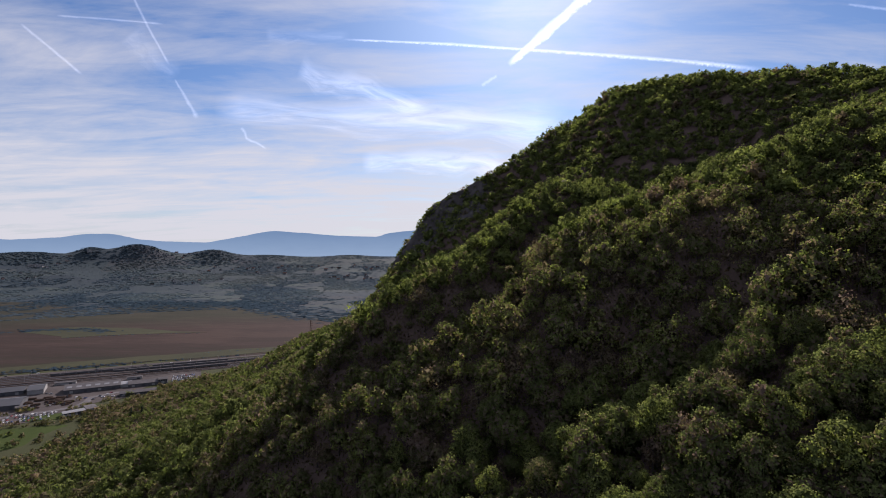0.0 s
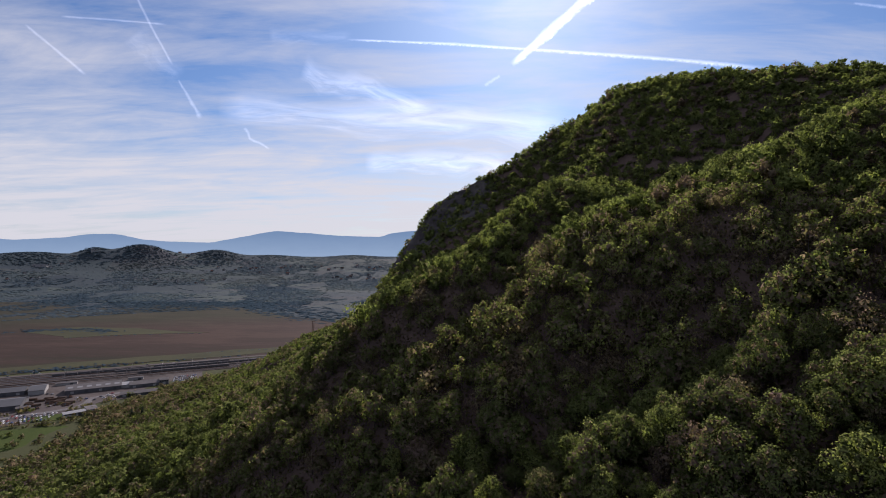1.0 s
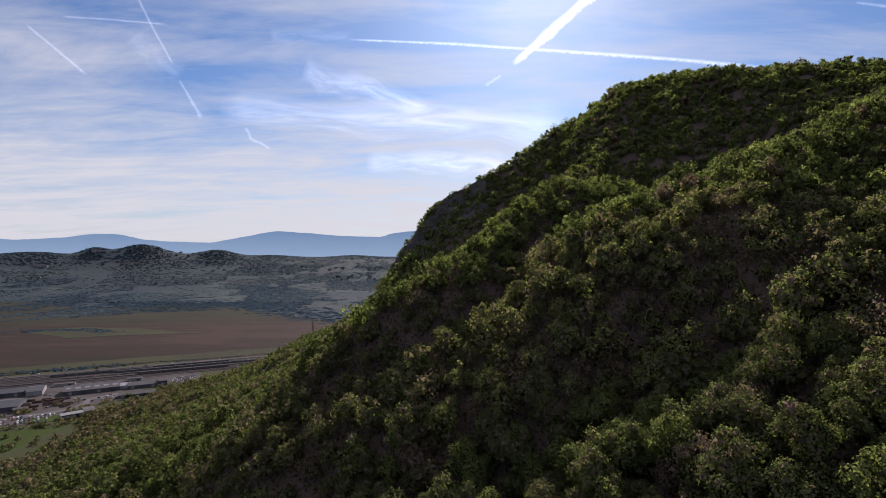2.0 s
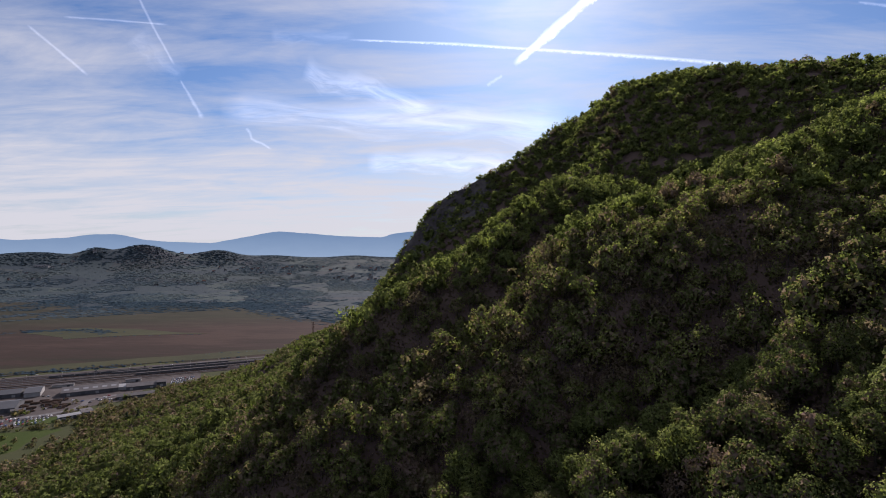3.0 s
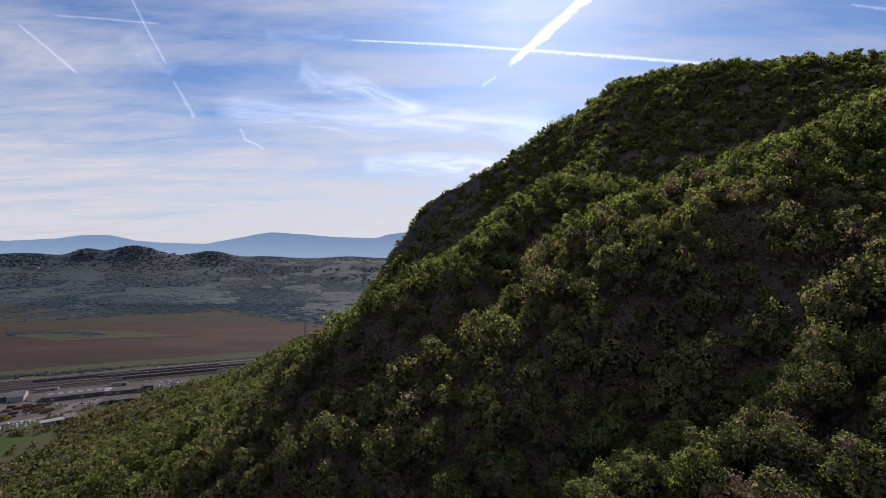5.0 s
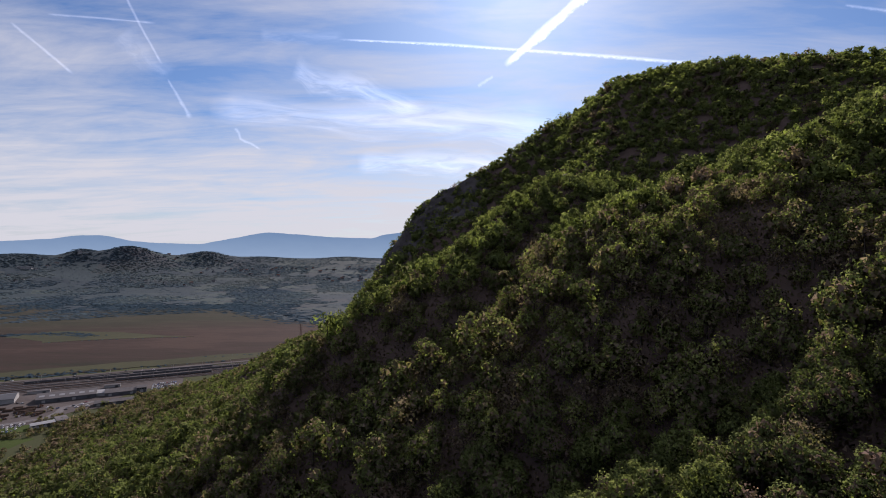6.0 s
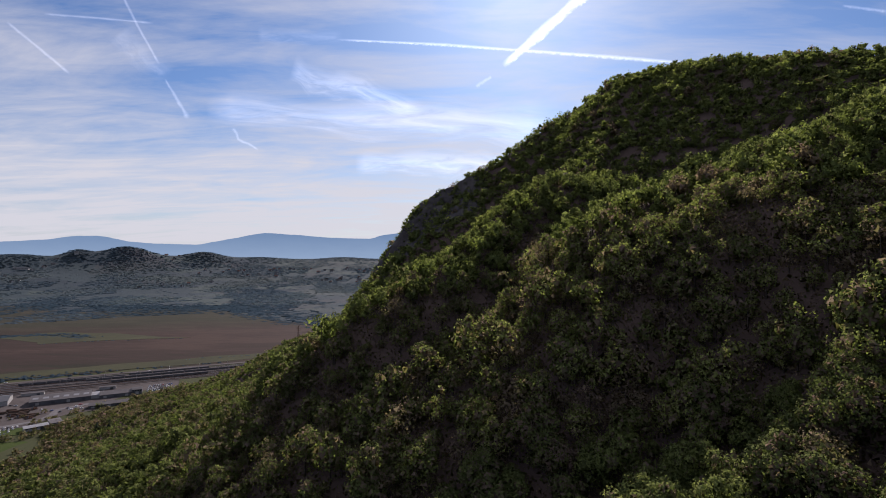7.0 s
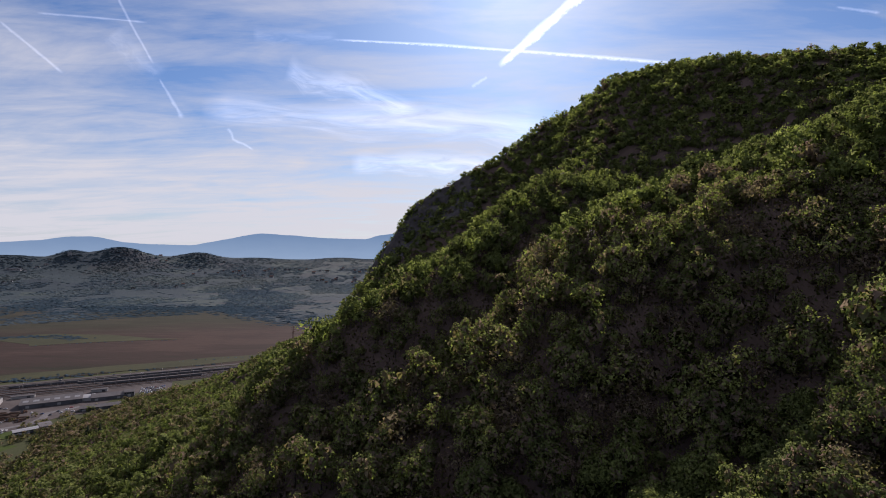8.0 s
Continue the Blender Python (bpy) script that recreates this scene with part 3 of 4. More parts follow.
def make_woods():
    spots, z, far, rng = plant()
    kinds = make_tree_kinds(TREE_KINDS)
    used = set()
    odds = np.array([0.24, 0.19, 0.16, 0.15, 0.14, 0.08, 0.04])
    deep = EYE - 8 - z > 0.5 * spots[:, 1] + 5         # out of sight below the camera's view
    single = np.nonzero(~deep)[0][:300]
    for k in single:
        j = int(rng.choice(len(kinds), p=odds))
        s = rng.choice([0.5, 0.68, 0.85, 1.05, 1.2], p=[0.16, 0.24, 0.26, 0.24, 0.10])
        m = pose(spots[k, 0], spots[k, 1], z[k] - 0.3, rng.normal() * 4, rng.normal() * 4, rng.uniform(0, 360)) @ Matrix.Diagonal((s, s, s * rng.uniform(0.9, 1.12), 1))
        if j in used:
            t = copy_thing(kinds[j], m)
            t.matrix_basis = m
        else:
            kinds[j].matrix_basis = m
            used.add(j)
    taken = set(single.tolist())
    # the woods beyond, coarser with distance, and coarsest where the camera can't see them
    all_v, all_bend, all_tone, trunks = [], [], [], []
    front = ~deep & seen_from(np.array([3.0, 22.0, EYE]), spots, z + 8)
    for lo, hi, count, size, turned in ((0, 135, 1500, 0.32, True), (135, 200, 760, 0.43, True), (200, 320, 370, 0.57, True), (320, 450, 160, 0.82, True), (450, 2000, 64, 1.12, True), (0, 2000, 14, 2.4, False)):
        models = []
        for seed in range(12):
            g = np.random.default_rng(100 + seed)
            high, wide = g.uniform(9, 13), g.uniform(7, 10.5)
            thin = 0.6 if seed > 8 and hi < 250 else 1.0
            models.append(crown_leaves(g, int(count * thin * g.uniform(0.7, 1.1)), size * (0.8 if thin < 1 else 1.0), high, wide, 0.5))
        for k in np.nonzero((far >= lo) & (far < hi) & (front == turned))[0]:
            if k in taken:
                continue
            x, y = spots[k]
            scrub = y > 350 and x > -60
            # odds of a bare brown tree: higher in patches and in one hollow
            brown_odds = 0.04 + 0.20 * smooth_step(0.1, 0.5, noise.noise((x * 0.016, y * 0.016, 7.5))) + 0.16 * math.exp(-((x - 5) / 70) ** 2 - ((y - 165) / 45) ** 2)
            bare = rng.random() < brown_odds * (1.0 if x > -80 or x < -300 else 0.3)
            v, bend, inner_shade = models[rng.integers(9, 12) if bare else rng.integers(9)]
            a, s = rng.uniform(0, 2 * math.pi), rng.choice([0.45, 0.65, 0.85, 1.1, 1.35], p=[0.15, 0.28, 0.32, 0.19, 0.06])
            s *= np.interp(far[k], [110, 200, 300], [1.0, 0.86, 0.80])
            tall = rng.uniform(0.85, 1.15) * float(np.interp(far[k], [200, 300], [1.0, 0.8]))
            c, q = math.cos(a), math.sin(a)
            all_v.append(np.stack([(v[:, 0] * c - v[:, 1] * q) * s + x, (v[:, 0] * q + v[:, 1] * c) * s + y, (v[:, 2] * tall - np.interp(far[k], [180, 300], [0.4, 2.2])) * s + z[k] - 0.3], -1))
            all_bend.append(np.stack([bend[:, 0] * c - bend[:, 1] * q, bend[:, 0] * q + bend[:, 1] * c, bend[:, 2]], -1))
            patch_tone = 0.5 + 0.5 * noise.noise((x * 0.018, y * 0.018, 0.5))
            # leaf tones lowered towards the valley, to dim a flank sunlit too brightly
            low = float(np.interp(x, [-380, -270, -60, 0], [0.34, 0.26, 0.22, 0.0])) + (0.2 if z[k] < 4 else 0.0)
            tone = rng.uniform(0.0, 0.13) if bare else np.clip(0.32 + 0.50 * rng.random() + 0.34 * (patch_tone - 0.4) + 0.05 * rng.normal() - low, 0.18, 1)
            # inside of the crown coloured as shade: brown nearby, darker green far off
            all_tone.append(np.where(inner_shade, 0.1 if far[k] < 200 else 0.75 * tone, tone))
            if far[k] < 330:
                trunks.append((x, y, z[k], 6.5 * s))
    # brambles and saplings between the trunks
    n = 190000
    a, q = rng.uniform(-0.80, 0.84, n), np.sqrt(rng.uniform(60.0 ** 2, 320.0 ** 2, n))
    bx, by = q * np.sin(a), q * np.cos(a) + 12
    base = np.stack([bx, by, lie(bx, by) + 0.2 + 2.6 * rng.random(n) ** 2], -1)
    u, w = rng.normal(size=(n, 3)), rng.normal(size=(n, 3))
    big = rng.uniform(0.28, 0.6, n)[:, None]
    u, w = u / np.linalg.norm(u, axis=1, keepdims=True) * big, w / np.linalg.norm(w, axis=1, keepdims=True) * big
    all_v.append(np.stack([base + u, base - u * 0.5 + w, base - u * 0.5 - w], 1).reshape(-1, 3))
    all_tone.append(rng.uniform(0.0, 0.3, n))
    up = rng.normal(size=(n, 3)) + (0, 0, 1.2)
    all_bend.append(up / np.linalg.norm(up, axis=1, keepdims=True))
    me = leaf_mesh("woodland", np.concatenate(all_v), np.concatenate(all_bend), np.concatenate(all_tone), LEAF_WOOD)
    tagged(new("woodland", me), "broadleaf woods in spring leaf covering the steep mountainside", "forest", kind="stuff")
    ring = np.array([(math.cos(a), math.sin(a)) for a in (0, 2.1, 4.2)])
    tv, tf = [], []
    for x, y, h, tall in trunks:
        b = len(tv)
        for zz, r in ((-1.5, 0.26), (tall, 0.12)):
            tv += [(x + r * c, y + r * s, h + zz) for c, s in ring]
        tf += [(b + i, b + (i + 1) % 3, b + 3 + (i + 1) % 3, b + 3 + i) for i in range(3)]
    tagged(new("woodland_trunks", raw_mesh("woodland_trunks", np.array(tv), np.array(tf), BARK)), "slender grey-brown trunks within the woods", "tree trunks", kind="stuff")


make_woods()


# ---------------------------------------------------------------- rock faces on the far spur
def make_rock_face(name, label, x0, x1, crest, reach, seed):
    """A jagged wall of rock below a crest line, over the ground: strips down the flank, split by ledges and clefts."""
    xs, ds = np.arange(x0, x1, 1.6), np.arange(-2.0, reach, 1.6)
    verts = []
    for x in xs:
        y = float(np.interp(x, [c[0] for c in crest], [c[1] for c in crest]))
        for d in ds:
            p = np.array([x - 0.15 * d, y - d])
            h = float(lie(p[0], p[1]))
            ledge = noise.noise((x * 0.07, h * 0.22, seed)) + 0.6 * abs(noise.noise((x * 0.25, h * 0.12, seed + 5.0))) + 0.4 * noise.noise((x * 0.5, h * 0.5, seed))
            fade = max(0.0, min(1.0, (x - x0) / 8, (x1 - x) / 22 + 0.4 * noise.noise((x * 0.2, h * 0.1, seed)), (reach - d) / 12))
            verts.append((p[0] - 0.6 * ledge * fade, p[1] - (1.4 + 2.6 * ledge) * fade, h - 2.2 * (1 - fade) + 1.8 * fade + 1.5 * ledge * fade))
    w = len(ds)
    i = (np.arange(len(xs) - 1)[:, None] * w + np.arange(w - 1)).ravel()
    faces = np.stack([i, i + 1, i + w + 1, i + w], -1)
    tagged(new(name, raw_mesh(name, np.array(verts), faces, ROCK)), label, "cliff", kind="structure")


make_rock_face("cliff", "dark weathered limestone cliff on the mountain spur", -48, 50, SPUR_NOSE, 58, 1.0)
make_rock_face("cliff", "small dark limestone crag below the summit", 128, 160, SPUR_FAR[1:4], 22, 7.0)


# ---------------------------------------------------------------- the valley floor
AXIS = radians(26.0)               # the railway's direction
ORIGIN = Vector((-590, 770, 0))


def yard(s, t, z=0.0):
    """A place by metres along the railway and across it."""
    return ORIGIN + Vector((s * math.cos(AXIS) - t * math.sin(AXIS), s * math.sin(AXIS) + t * math.cos(AXIS), z))


def patch(name, label, outline, mat, z, rough=0.0, category="field", kind="structure"):
    """A level piece of ground with an uneven rim and a low edge of its own."""
    rim = []
    for k, a in enumerate(outline):
        b = outline[(k + 1) % len(outline)]
        n = max(2, int(math.dist(a[:2], b[:2]) / (rough * 2 + 12)))
        for i in range(n):
            x, y = a[0] + (b[0] - a[0]) * i / n, a[1] + (b[1] - a[1]) * i / n
            rim.append((x + rough * noise.noise((x * 0.02, y * 0.02, 1.0)), y + rough * noise.noise((x * 0.02, y * 0.02, 9.0))))
    bm = bmesh.new()
    top = [bm.verts.new((x, y, z)) for x, y in rim]
    low = [bm.verts.new((x, y, -0.5)) for x, y in rim]
    for a, b, c in tessellate_polygon([[Vector((x, y, 0)) for x, y in rim]]):
        up = (top[b].co - top[a].co).cross(top[c].co - top[a].co).z > 0
        bm.faces.new((top[a], top[b], top[c]) if up else (top[a], top[c], top[b]))
    for k in range(len(rim)):
        bm.faces.new((top[k], low[k], low[(k + 1) % len(rim)], top[(k + 1) % len(rim)]))
    return tagged(part(name, bm, mat), label, category, kind=kind)


def lane(name, label, line, wide, mat, z):
    """A road along a line."""
    bm = bmesh.new()
    rows = []
    for k, p in enumerate(line):
        a, b = Vector(line[max(k - 1, 0)][:2]), Vector(line[min(k + 1, len(line) - 1)][:2])
        side = Vector((-(b - a).y, (b - a).x)).normalized() * wide / 2
        rows.append([bm.verts.new((p[0] + side.x * q, p[1] + side.y * q, h)) for q, h in ((-1.06, -0.3), (-1, z), (1, z), (1.06, -0.3))])
    for a, b in zip(rows, rows[1:]):
        for j in range(3):
            bm.faces.new((a[j], b[j], b[j + 1], a[j + 1]))
    bmesh.ops.recalc_face_normals(bm, faces=bm.faces)
    return tagged(part(name, bm, mat), label, "road", kind="structure")


def ribbon_yard(s0, s1, t0, t1):
    return [tuple(yard(s, t)[:2]) for s, t in ((s0, t0), (s1, t0), (s1, t1), (s0, t1))]


patch("marsh", "broad reddish-brown reed marsh on the valley floor",
      [(-1700, 380), (-1180, 600), (-712, 832), (-541, 916), (-453, 950), (-240, 1040), (-60, 1180), (-40, 1480), (-270, 1440), (-493, 1600), (-735, 1850), (-1000, 1885), (-1225, 1745), (-1420, 1960), (-2300, 2050), (-2700, 1000)],
      MARSH, 0.5, 30)
patch("marsh_strip", "strip of pinkish-brown reeds beyond a copse", [(-2900, 2350), (-1900, 2330), (-1650, 2430), (-2000, 2520), (-2900, 2560)], MARSH, 0.6, 25)
patch("green_marsh", "long green grassy patch within the reed marsh", [(-1010, 1262), (-960, 1340), (-860, 1345), (-700, 1300), (-580, 1262), (-720, 1235), (-850, 1172), (-900, 1215)], REED_GREEN, 0.7, 25)
patch("green_marsh", "dull green strip along the edge of the reed marsh", [(-720, 842), (-541, 926), (-400, 985), (-250, 1060), (-260, 1110), (-420, 1040), (-560, 975), (-760, 880)], REED_GREEN, 0.72, 18)
patch("yard", "bare industrial yard of worn concrete and dust", [tuple(yard(*p)[:2]) for p in ((-160, -150), (-20, -205), (40, -195), (75, -150), (95, -130), (165, -125), (215, -60), (215, 2), (-160, 2))], CONCRETE, 0.35, 4, "yard")
patch("railway_bed", "dark ballast bed of a wide railway yard", ribbon_yard(-420, 420, 4, 78), BALLAST, 0.55, 0, "railway")
patch("meadow", "green meadow below the woods", [(-520, 548), (-484, 582), (-428, 600), (-396, 580), (-398, 552), (-440, 520), (-480, 505)], MEADOW, 0.4, 5)
patch("meadow", "narrow grass strip beside the yard road", [(-500, 618), (-464, 642), (-440, 636), (-452, 618), (-482, 606)], MEADOW, 0.5, 4)
lane("road", "pale main road along the railway", [yard(s, 88 + 4 * math.sin(s / 130)) for s in range(-420, 421, 20)], 11, CONCRETE, 0.62)
lane("road", "pale winding yard road", [(-560, 600), (-522, 622), (-508, 633), (-485, 647), (-464, 667), (-466, 690), (-474, 708), (-452, 734), (-420, 742)], 9, ROOF_GREY, 0.55)
lane("road", "pale track along the yard's edge", [yard(s, -2) for s in range(-160, 216, 25)], 6, CONCRETE, 0.6)


def make_tracks():
    """Parallel tracks: a lighter strip of sleepers and two steel rails each."""
    corner = np.array([(x, y, z) for z in (0.5, 0.72) for y in (-1.3, 1.3) for x in (0, 0.9)])
    sides = np.array([(0, 2, 3, 1), (4, 5, 7, 6), (0, 1, 5, 4), (2, 6, 7, 3), (0, 4, 6, 2), (1, 3, 7, 5)])
    rows = np.arange(-400, 400, 4)
    verts = (corner[None] + np.stack([rows, 0 * rows, 0 * rows], -1)[:, None]).reshape(-1, 3)
    faces = (sides[None] + 8 * np.arange(len(rows))[:, None, None]).reshape(-1, 4)
    beds = [raw_mesh("sleepers", verts, faces, ASPHALT), raw_mesh("sleepers", verts, faces, CONCRETE)]
    for k, t in enumerate((10, 15, 20, 27, 32, 37, 44, 50, 56, 62, 68, 73)):
        track = tagged(new("railway_track"), "steel railway track on dark ballast", "railway track", "tracks in the railway yard")
        bed = new("sleepers", beds[k % 3 == 0])
        bed.parent = track
        tagged(bed, kind="stuff")
        for q in (-0.75, 0.75):
            bm = bmesh.new()
            box(bm, (-400, q - 0.07, 0.72), (400, q + 0.07, 0.9))
            part("rail", bm, STEEL if k % 2 else RUST, track)
        track.matrix_basis = Matrix.Translation(yard(0, t)) @ Matrix.Rotation(AXIS, 4, "Z")


make_tracks()


def make_platform(s0, s1, t, label):
    thing = tagged(new("platform"), label, "platform", kind="structure")
    bm = bmesh.new()
    box(bm, (s0, -2.2, 0), (s1, 2.2, 1.5), 0.1)
    part("slab", bm, CONCRETE, thing)
    thing.matrix_basis = Matrix.Translation(yard(0, t)) @ Matrix.Rotation(AXIS, 4, "Z")


make_platform(20, 330, 41, "long pale concrete railway platform")
make_platform(-80, 120, 23.5, "low grey loading platform between tracks")


def make_wagon():
    """A covered goods wagon with bogies."""
    w = tagged(new("railway_wagon"), "weathered covered railway wagon on a siding", "wagon", "wagons in the railway yard")
    bm = bmesh.new()
    box(bm, (-8, -1.45, 1.2), (8, 1.45, 3.9), 0.25)
    part("body", bm, WALL_GREY, w)
    bm = bmesh.new()
    bmesh.ops.create_cone(bm, cap_ends=True, segments=12, radius1=1.5, radius2=1.5, depth=16.1, matrix=Matrix.Translation((0, 0, 3.75)) @ Matrix.Rotation(radians(90), 4, "Y") @ Matrix.Diagonal((0.35, 1, 1, 1)))
    part("roof", bm, ROOF_GREY, w)
    for x in (-5.5, 5.5):
        bm = bmesh.new()
        for q in (-0.9, 0.9):
            for y in (-0.75, 0.75):
                bmesh.ops.create_cone(bm, cap_ends=True, segments=10, radius1=0.46, radius2=0.46, depth=0.14, matrix=Matrix.Translation((x + q, y, 0.92 + 0.46 - 0.4)) @ Matrix.Rotation(radians(90), 4, "X"))
        box(bm, (x - 1.4, -0.7, 0.85), (x + 1.4, 0.7, 1.2))
        part("bogie", bm, RUST, w)
    return w


def place_wagons():
    first = make_wagon()
    at = [(s, 50) for s in range(95, 330, 17)] + [(s, 62) for s in range(10, 130, 17)] + [(s, 27) for s in range(130, 250, 17)] + [(s, 68) for s in range(150, 260, 17)]
    for k, (s, t) in enumerate(at):
        m = Matrix.Translation(yard(s, t)) @ Matrix.Rotation(AXIS, 4, "Z")
        if k == 0:
            first.matrix_basis = m
        else:
            copy_thing(first, m)


place_wagons()


def make_mast():
    m = tagged(new("catenary_mast"), "slim steel overhead-line mast beside a railway track", "mast", "masts along the railway")
    bm = bmesh.new()
    bar(bm, (0, 0, 0.3), (0, 0, 8.5), 0.2, 0.14)
    part("post", bm, STEEL, m)
    bm = bmesh.new()
    bar(bm, (0, 0, 7.2), (0, -3.4, 7.6), 0.07, 0.05)
    bar(bm, (0, 0, 8.3), (0, -2.2, 7.5), 0.05, 0.04)
    part("arm", bm, STEEL, m)
    return m


def place_masts():
    first = make_mast()
    spots = [(s, t) for t in (34.8, 59, 76.5) for s in range(-160, 330, 45)]
    for k, (s, t) in enumerate(spots):
        m = Matrix.Translation(yard(s, t)) @ Matrix.Rotation(AXIS, 4, "Z")
        if k == 0:
            first.matrix_basis = m
        else:
            copy_thing(first, m)


place_masts()


def make_hall(label, s, t, long, deep, high, rise, roof, wall, turn=0.0, strips=0, doors=2, category="warehouse", name="warehouse", windows=0):
    """A gabled hall: walls, two roof slopes with eaves, light strips, doors and windows."""
    hall = tagged(new(name), label, category)
    bm = bmesh.new()
    box(bm, (0, 0, 0), (long, deep, high))
    for x in (0, long):
        tri = [bm.verts.new(p) for p in ((x, 0, high), (x, deep, high), (x, deep / 2, high + rise))]
        bm.faces.new(tri)
    part("wall", bm, wall, hall)
    pitch = math.atan2(rise, deep / 2)
    for side in (0, 1):
        bm = bmesh.new()
        run = math.hypot(rise, deep / 2) + 0.6
        box(bm, (-0.6, 0, 0), (long + 0.6, run, 0.25))
        slope = part("roof", bm, roof, hall)
        eave = Vector((0, -0.6 * math.cos(pitch), high - 0.6 * math.sin(pitch)))
        if side:
            slope.matrix_basis = Matrix.Translation((long, deep, 0)) @ Matrix.Rotation(math.pi, 4, "Z") @ Matrix.Translation(eave) @ Matrix.Rotation(pitch, 4, "X")
        else:
            slope.matrix_basis = Matrix.Translation(eave) @ Matrix.Rotation(pitch, 4, "X")
        for k in range(strips):
            bm = bmesh.new()
            x = (k + 0.5) * long / strips
            box(bm, (x - long / strips * 0.28, run * 0.35, 0.25), (x + long / strips * 0.28, run * 0.62, 0.36))
            part("roof_light", bm, ROOF_LIGHT, slope)
    for k in range(doors):
        bm = bmesh.new()
        x = (k + 0.5) * long / doors
        box(bm, (x - 1.9, -0.12, 0.1), (x + 1.9, 0.05, min(4.2, high * 0.7)))
        part("door", bm, ROOF_DARK if k % 2 else WALL_PALE, hall)
    for k in range(windows):
        bm = bmesh.new()
        x = (k + 0.5) * long / windows
        box(bm, (x - long / windows * 0.33, -0.10, high * 0.66), (x + long / windows * 0.33, 0.05, high * 0.88))
        part("window", bm, GLASS_DARK, hall)
    hall.matrix_basis = Matrix.Translation(yard(s, t, 0.3)) @ Matrix.Rotation(AXIS + radians(turn), 4, "Z")
    return hall


make_hall("long grey warehouse with rows of pale roof lights", 42, -72, 66, 32, 5.0, 4.6, ROOF_GREY, WALL_GREY, 3, 6, 4)
make_hall("pale flat annex at the end of a warehouse", 108, -66, 13, 20, 4.5, 0.8, ROOF_LIGHT, WALL_PALE, 3, 0, 1)
make_hall("long low grey shed with open bays beside the woods", 112, -119, 44, 14, 3.6, 2.2, ROOF_GREY, WALL_GREY, 2, 0, 5, windows=6)
make_hall("grey railway shed with a pale roof", 118, -70, 38, 20, 4.4, 3.0, ROOF_GREY, WALL_GREY, 1, 0, 3)
make_hall("narrow grey building beside a car park", 156, -68, 12, 14, 7.0, 2.0, ROOF_GREY, WALL_GREY, 0, 0, 1, "building", "narrow_building", 4)
make_hall("large dark hall with low roof by the yard", -64, -128, 70, 42, 5.5, 4.0, ROOF_DARK, WALL_GREY, 0, 0, 4)
make_hall("dark workshop with a white gable end", -2, -56, 18, 36, 6.0, 3.0, ROOF_DARK, WALL_PALE, 4, 0, 1, "workshop", "workshop")
make_hall("dark low hall behind the workshop", -52, -48, 44, 30, 5.0, 3.2, ROOF_DARK, WALL_GREY, 2, 0, 3)
make_hall("small pale shed beside the tracks", 20, -10, 26, 6, 3.5, 0.6, ROOF_GREY, WALL_PALE, 0, 0, 2, "shed", "shed")
make_hall("small pale shed beside the tracks", 112, -18, 20, 7, 3.8, 0.8, ROOF_GREY, WALL_PALE, 0, 0, 2, "shed", "shed")
make_hall("small grey shed below the warehouse", 4, -138, 14, 9, 4.0, 1.2, ROOF_GREY, WALL_GREY, 8, 0, 1, "shed", "shed")
make_hall("pale flat-roofed building at the wood's edge", 62, -192, 22, 11, 4.0, 0.8, ROOF_LIGHT, WALL_PALE, 18, 0, 2, "building", "low_building", 5)
make_hall("pale low wing of a building at the wood's edge", 84, -182, 11, 20, 4.0, 0.8, ROOF_GREY, WALL_PALE, 18, 0, 1, "building", "low_building", 2)


def make_car():
    """A small car: body, glazed cabin and wheels."""
    car = tagged(new("parked_car"), "car parked in an open car park", "car", "parked cars")
    bm = bmesh.new()
    box(bm, (-2.1, -0.86, 0.3), (2.1, 0.86, 0.92), 0.16)
    part("body", bm, PAINT[0], car)
    bm = bmesh.new()
    vs = bmesh.ops.create_cube(bm, size=1.0, matrix=Matrix.Translation((-0.15, 0, 1.16)) @ Matrix.Diagonal((2.3, 1.5, 0.52, 1)))["verts"]
    for v in vs:
        if v.co.z > 1.2:
            v.co.x, v.co.y = -0.15 + (v.co.x + 0.15) * 0.68, v.co.y * 0.86
    part("cabin", bm, GLASS_DARK, car, "dark glazed cabin")
    bm = bmesh.new()
    box(bm, (-0.95, -0.62, 1.40), (0.62, 0.62, 1.47), 0.03)
    part("roof", bm, PAINT[0], car)
    for x in (-1.3, 1.3):
        for y in (-0.82, 0.82):
            bm = bmesh.new()
            bmesh.ops.create_cone(bm, cap_ends=True, segments=10, radius1=0.32, radius2=0.32, depth=0.2, matrix=Matrix.Translation((x, y, 0.32)) @ Matrix.Rotation(radians(90), 4, "X"))
            part("wheel", bm, ROOF_DARK, car)
    return car


CAR_NAMES = ["white", "grey", "black", "red", "blue"]


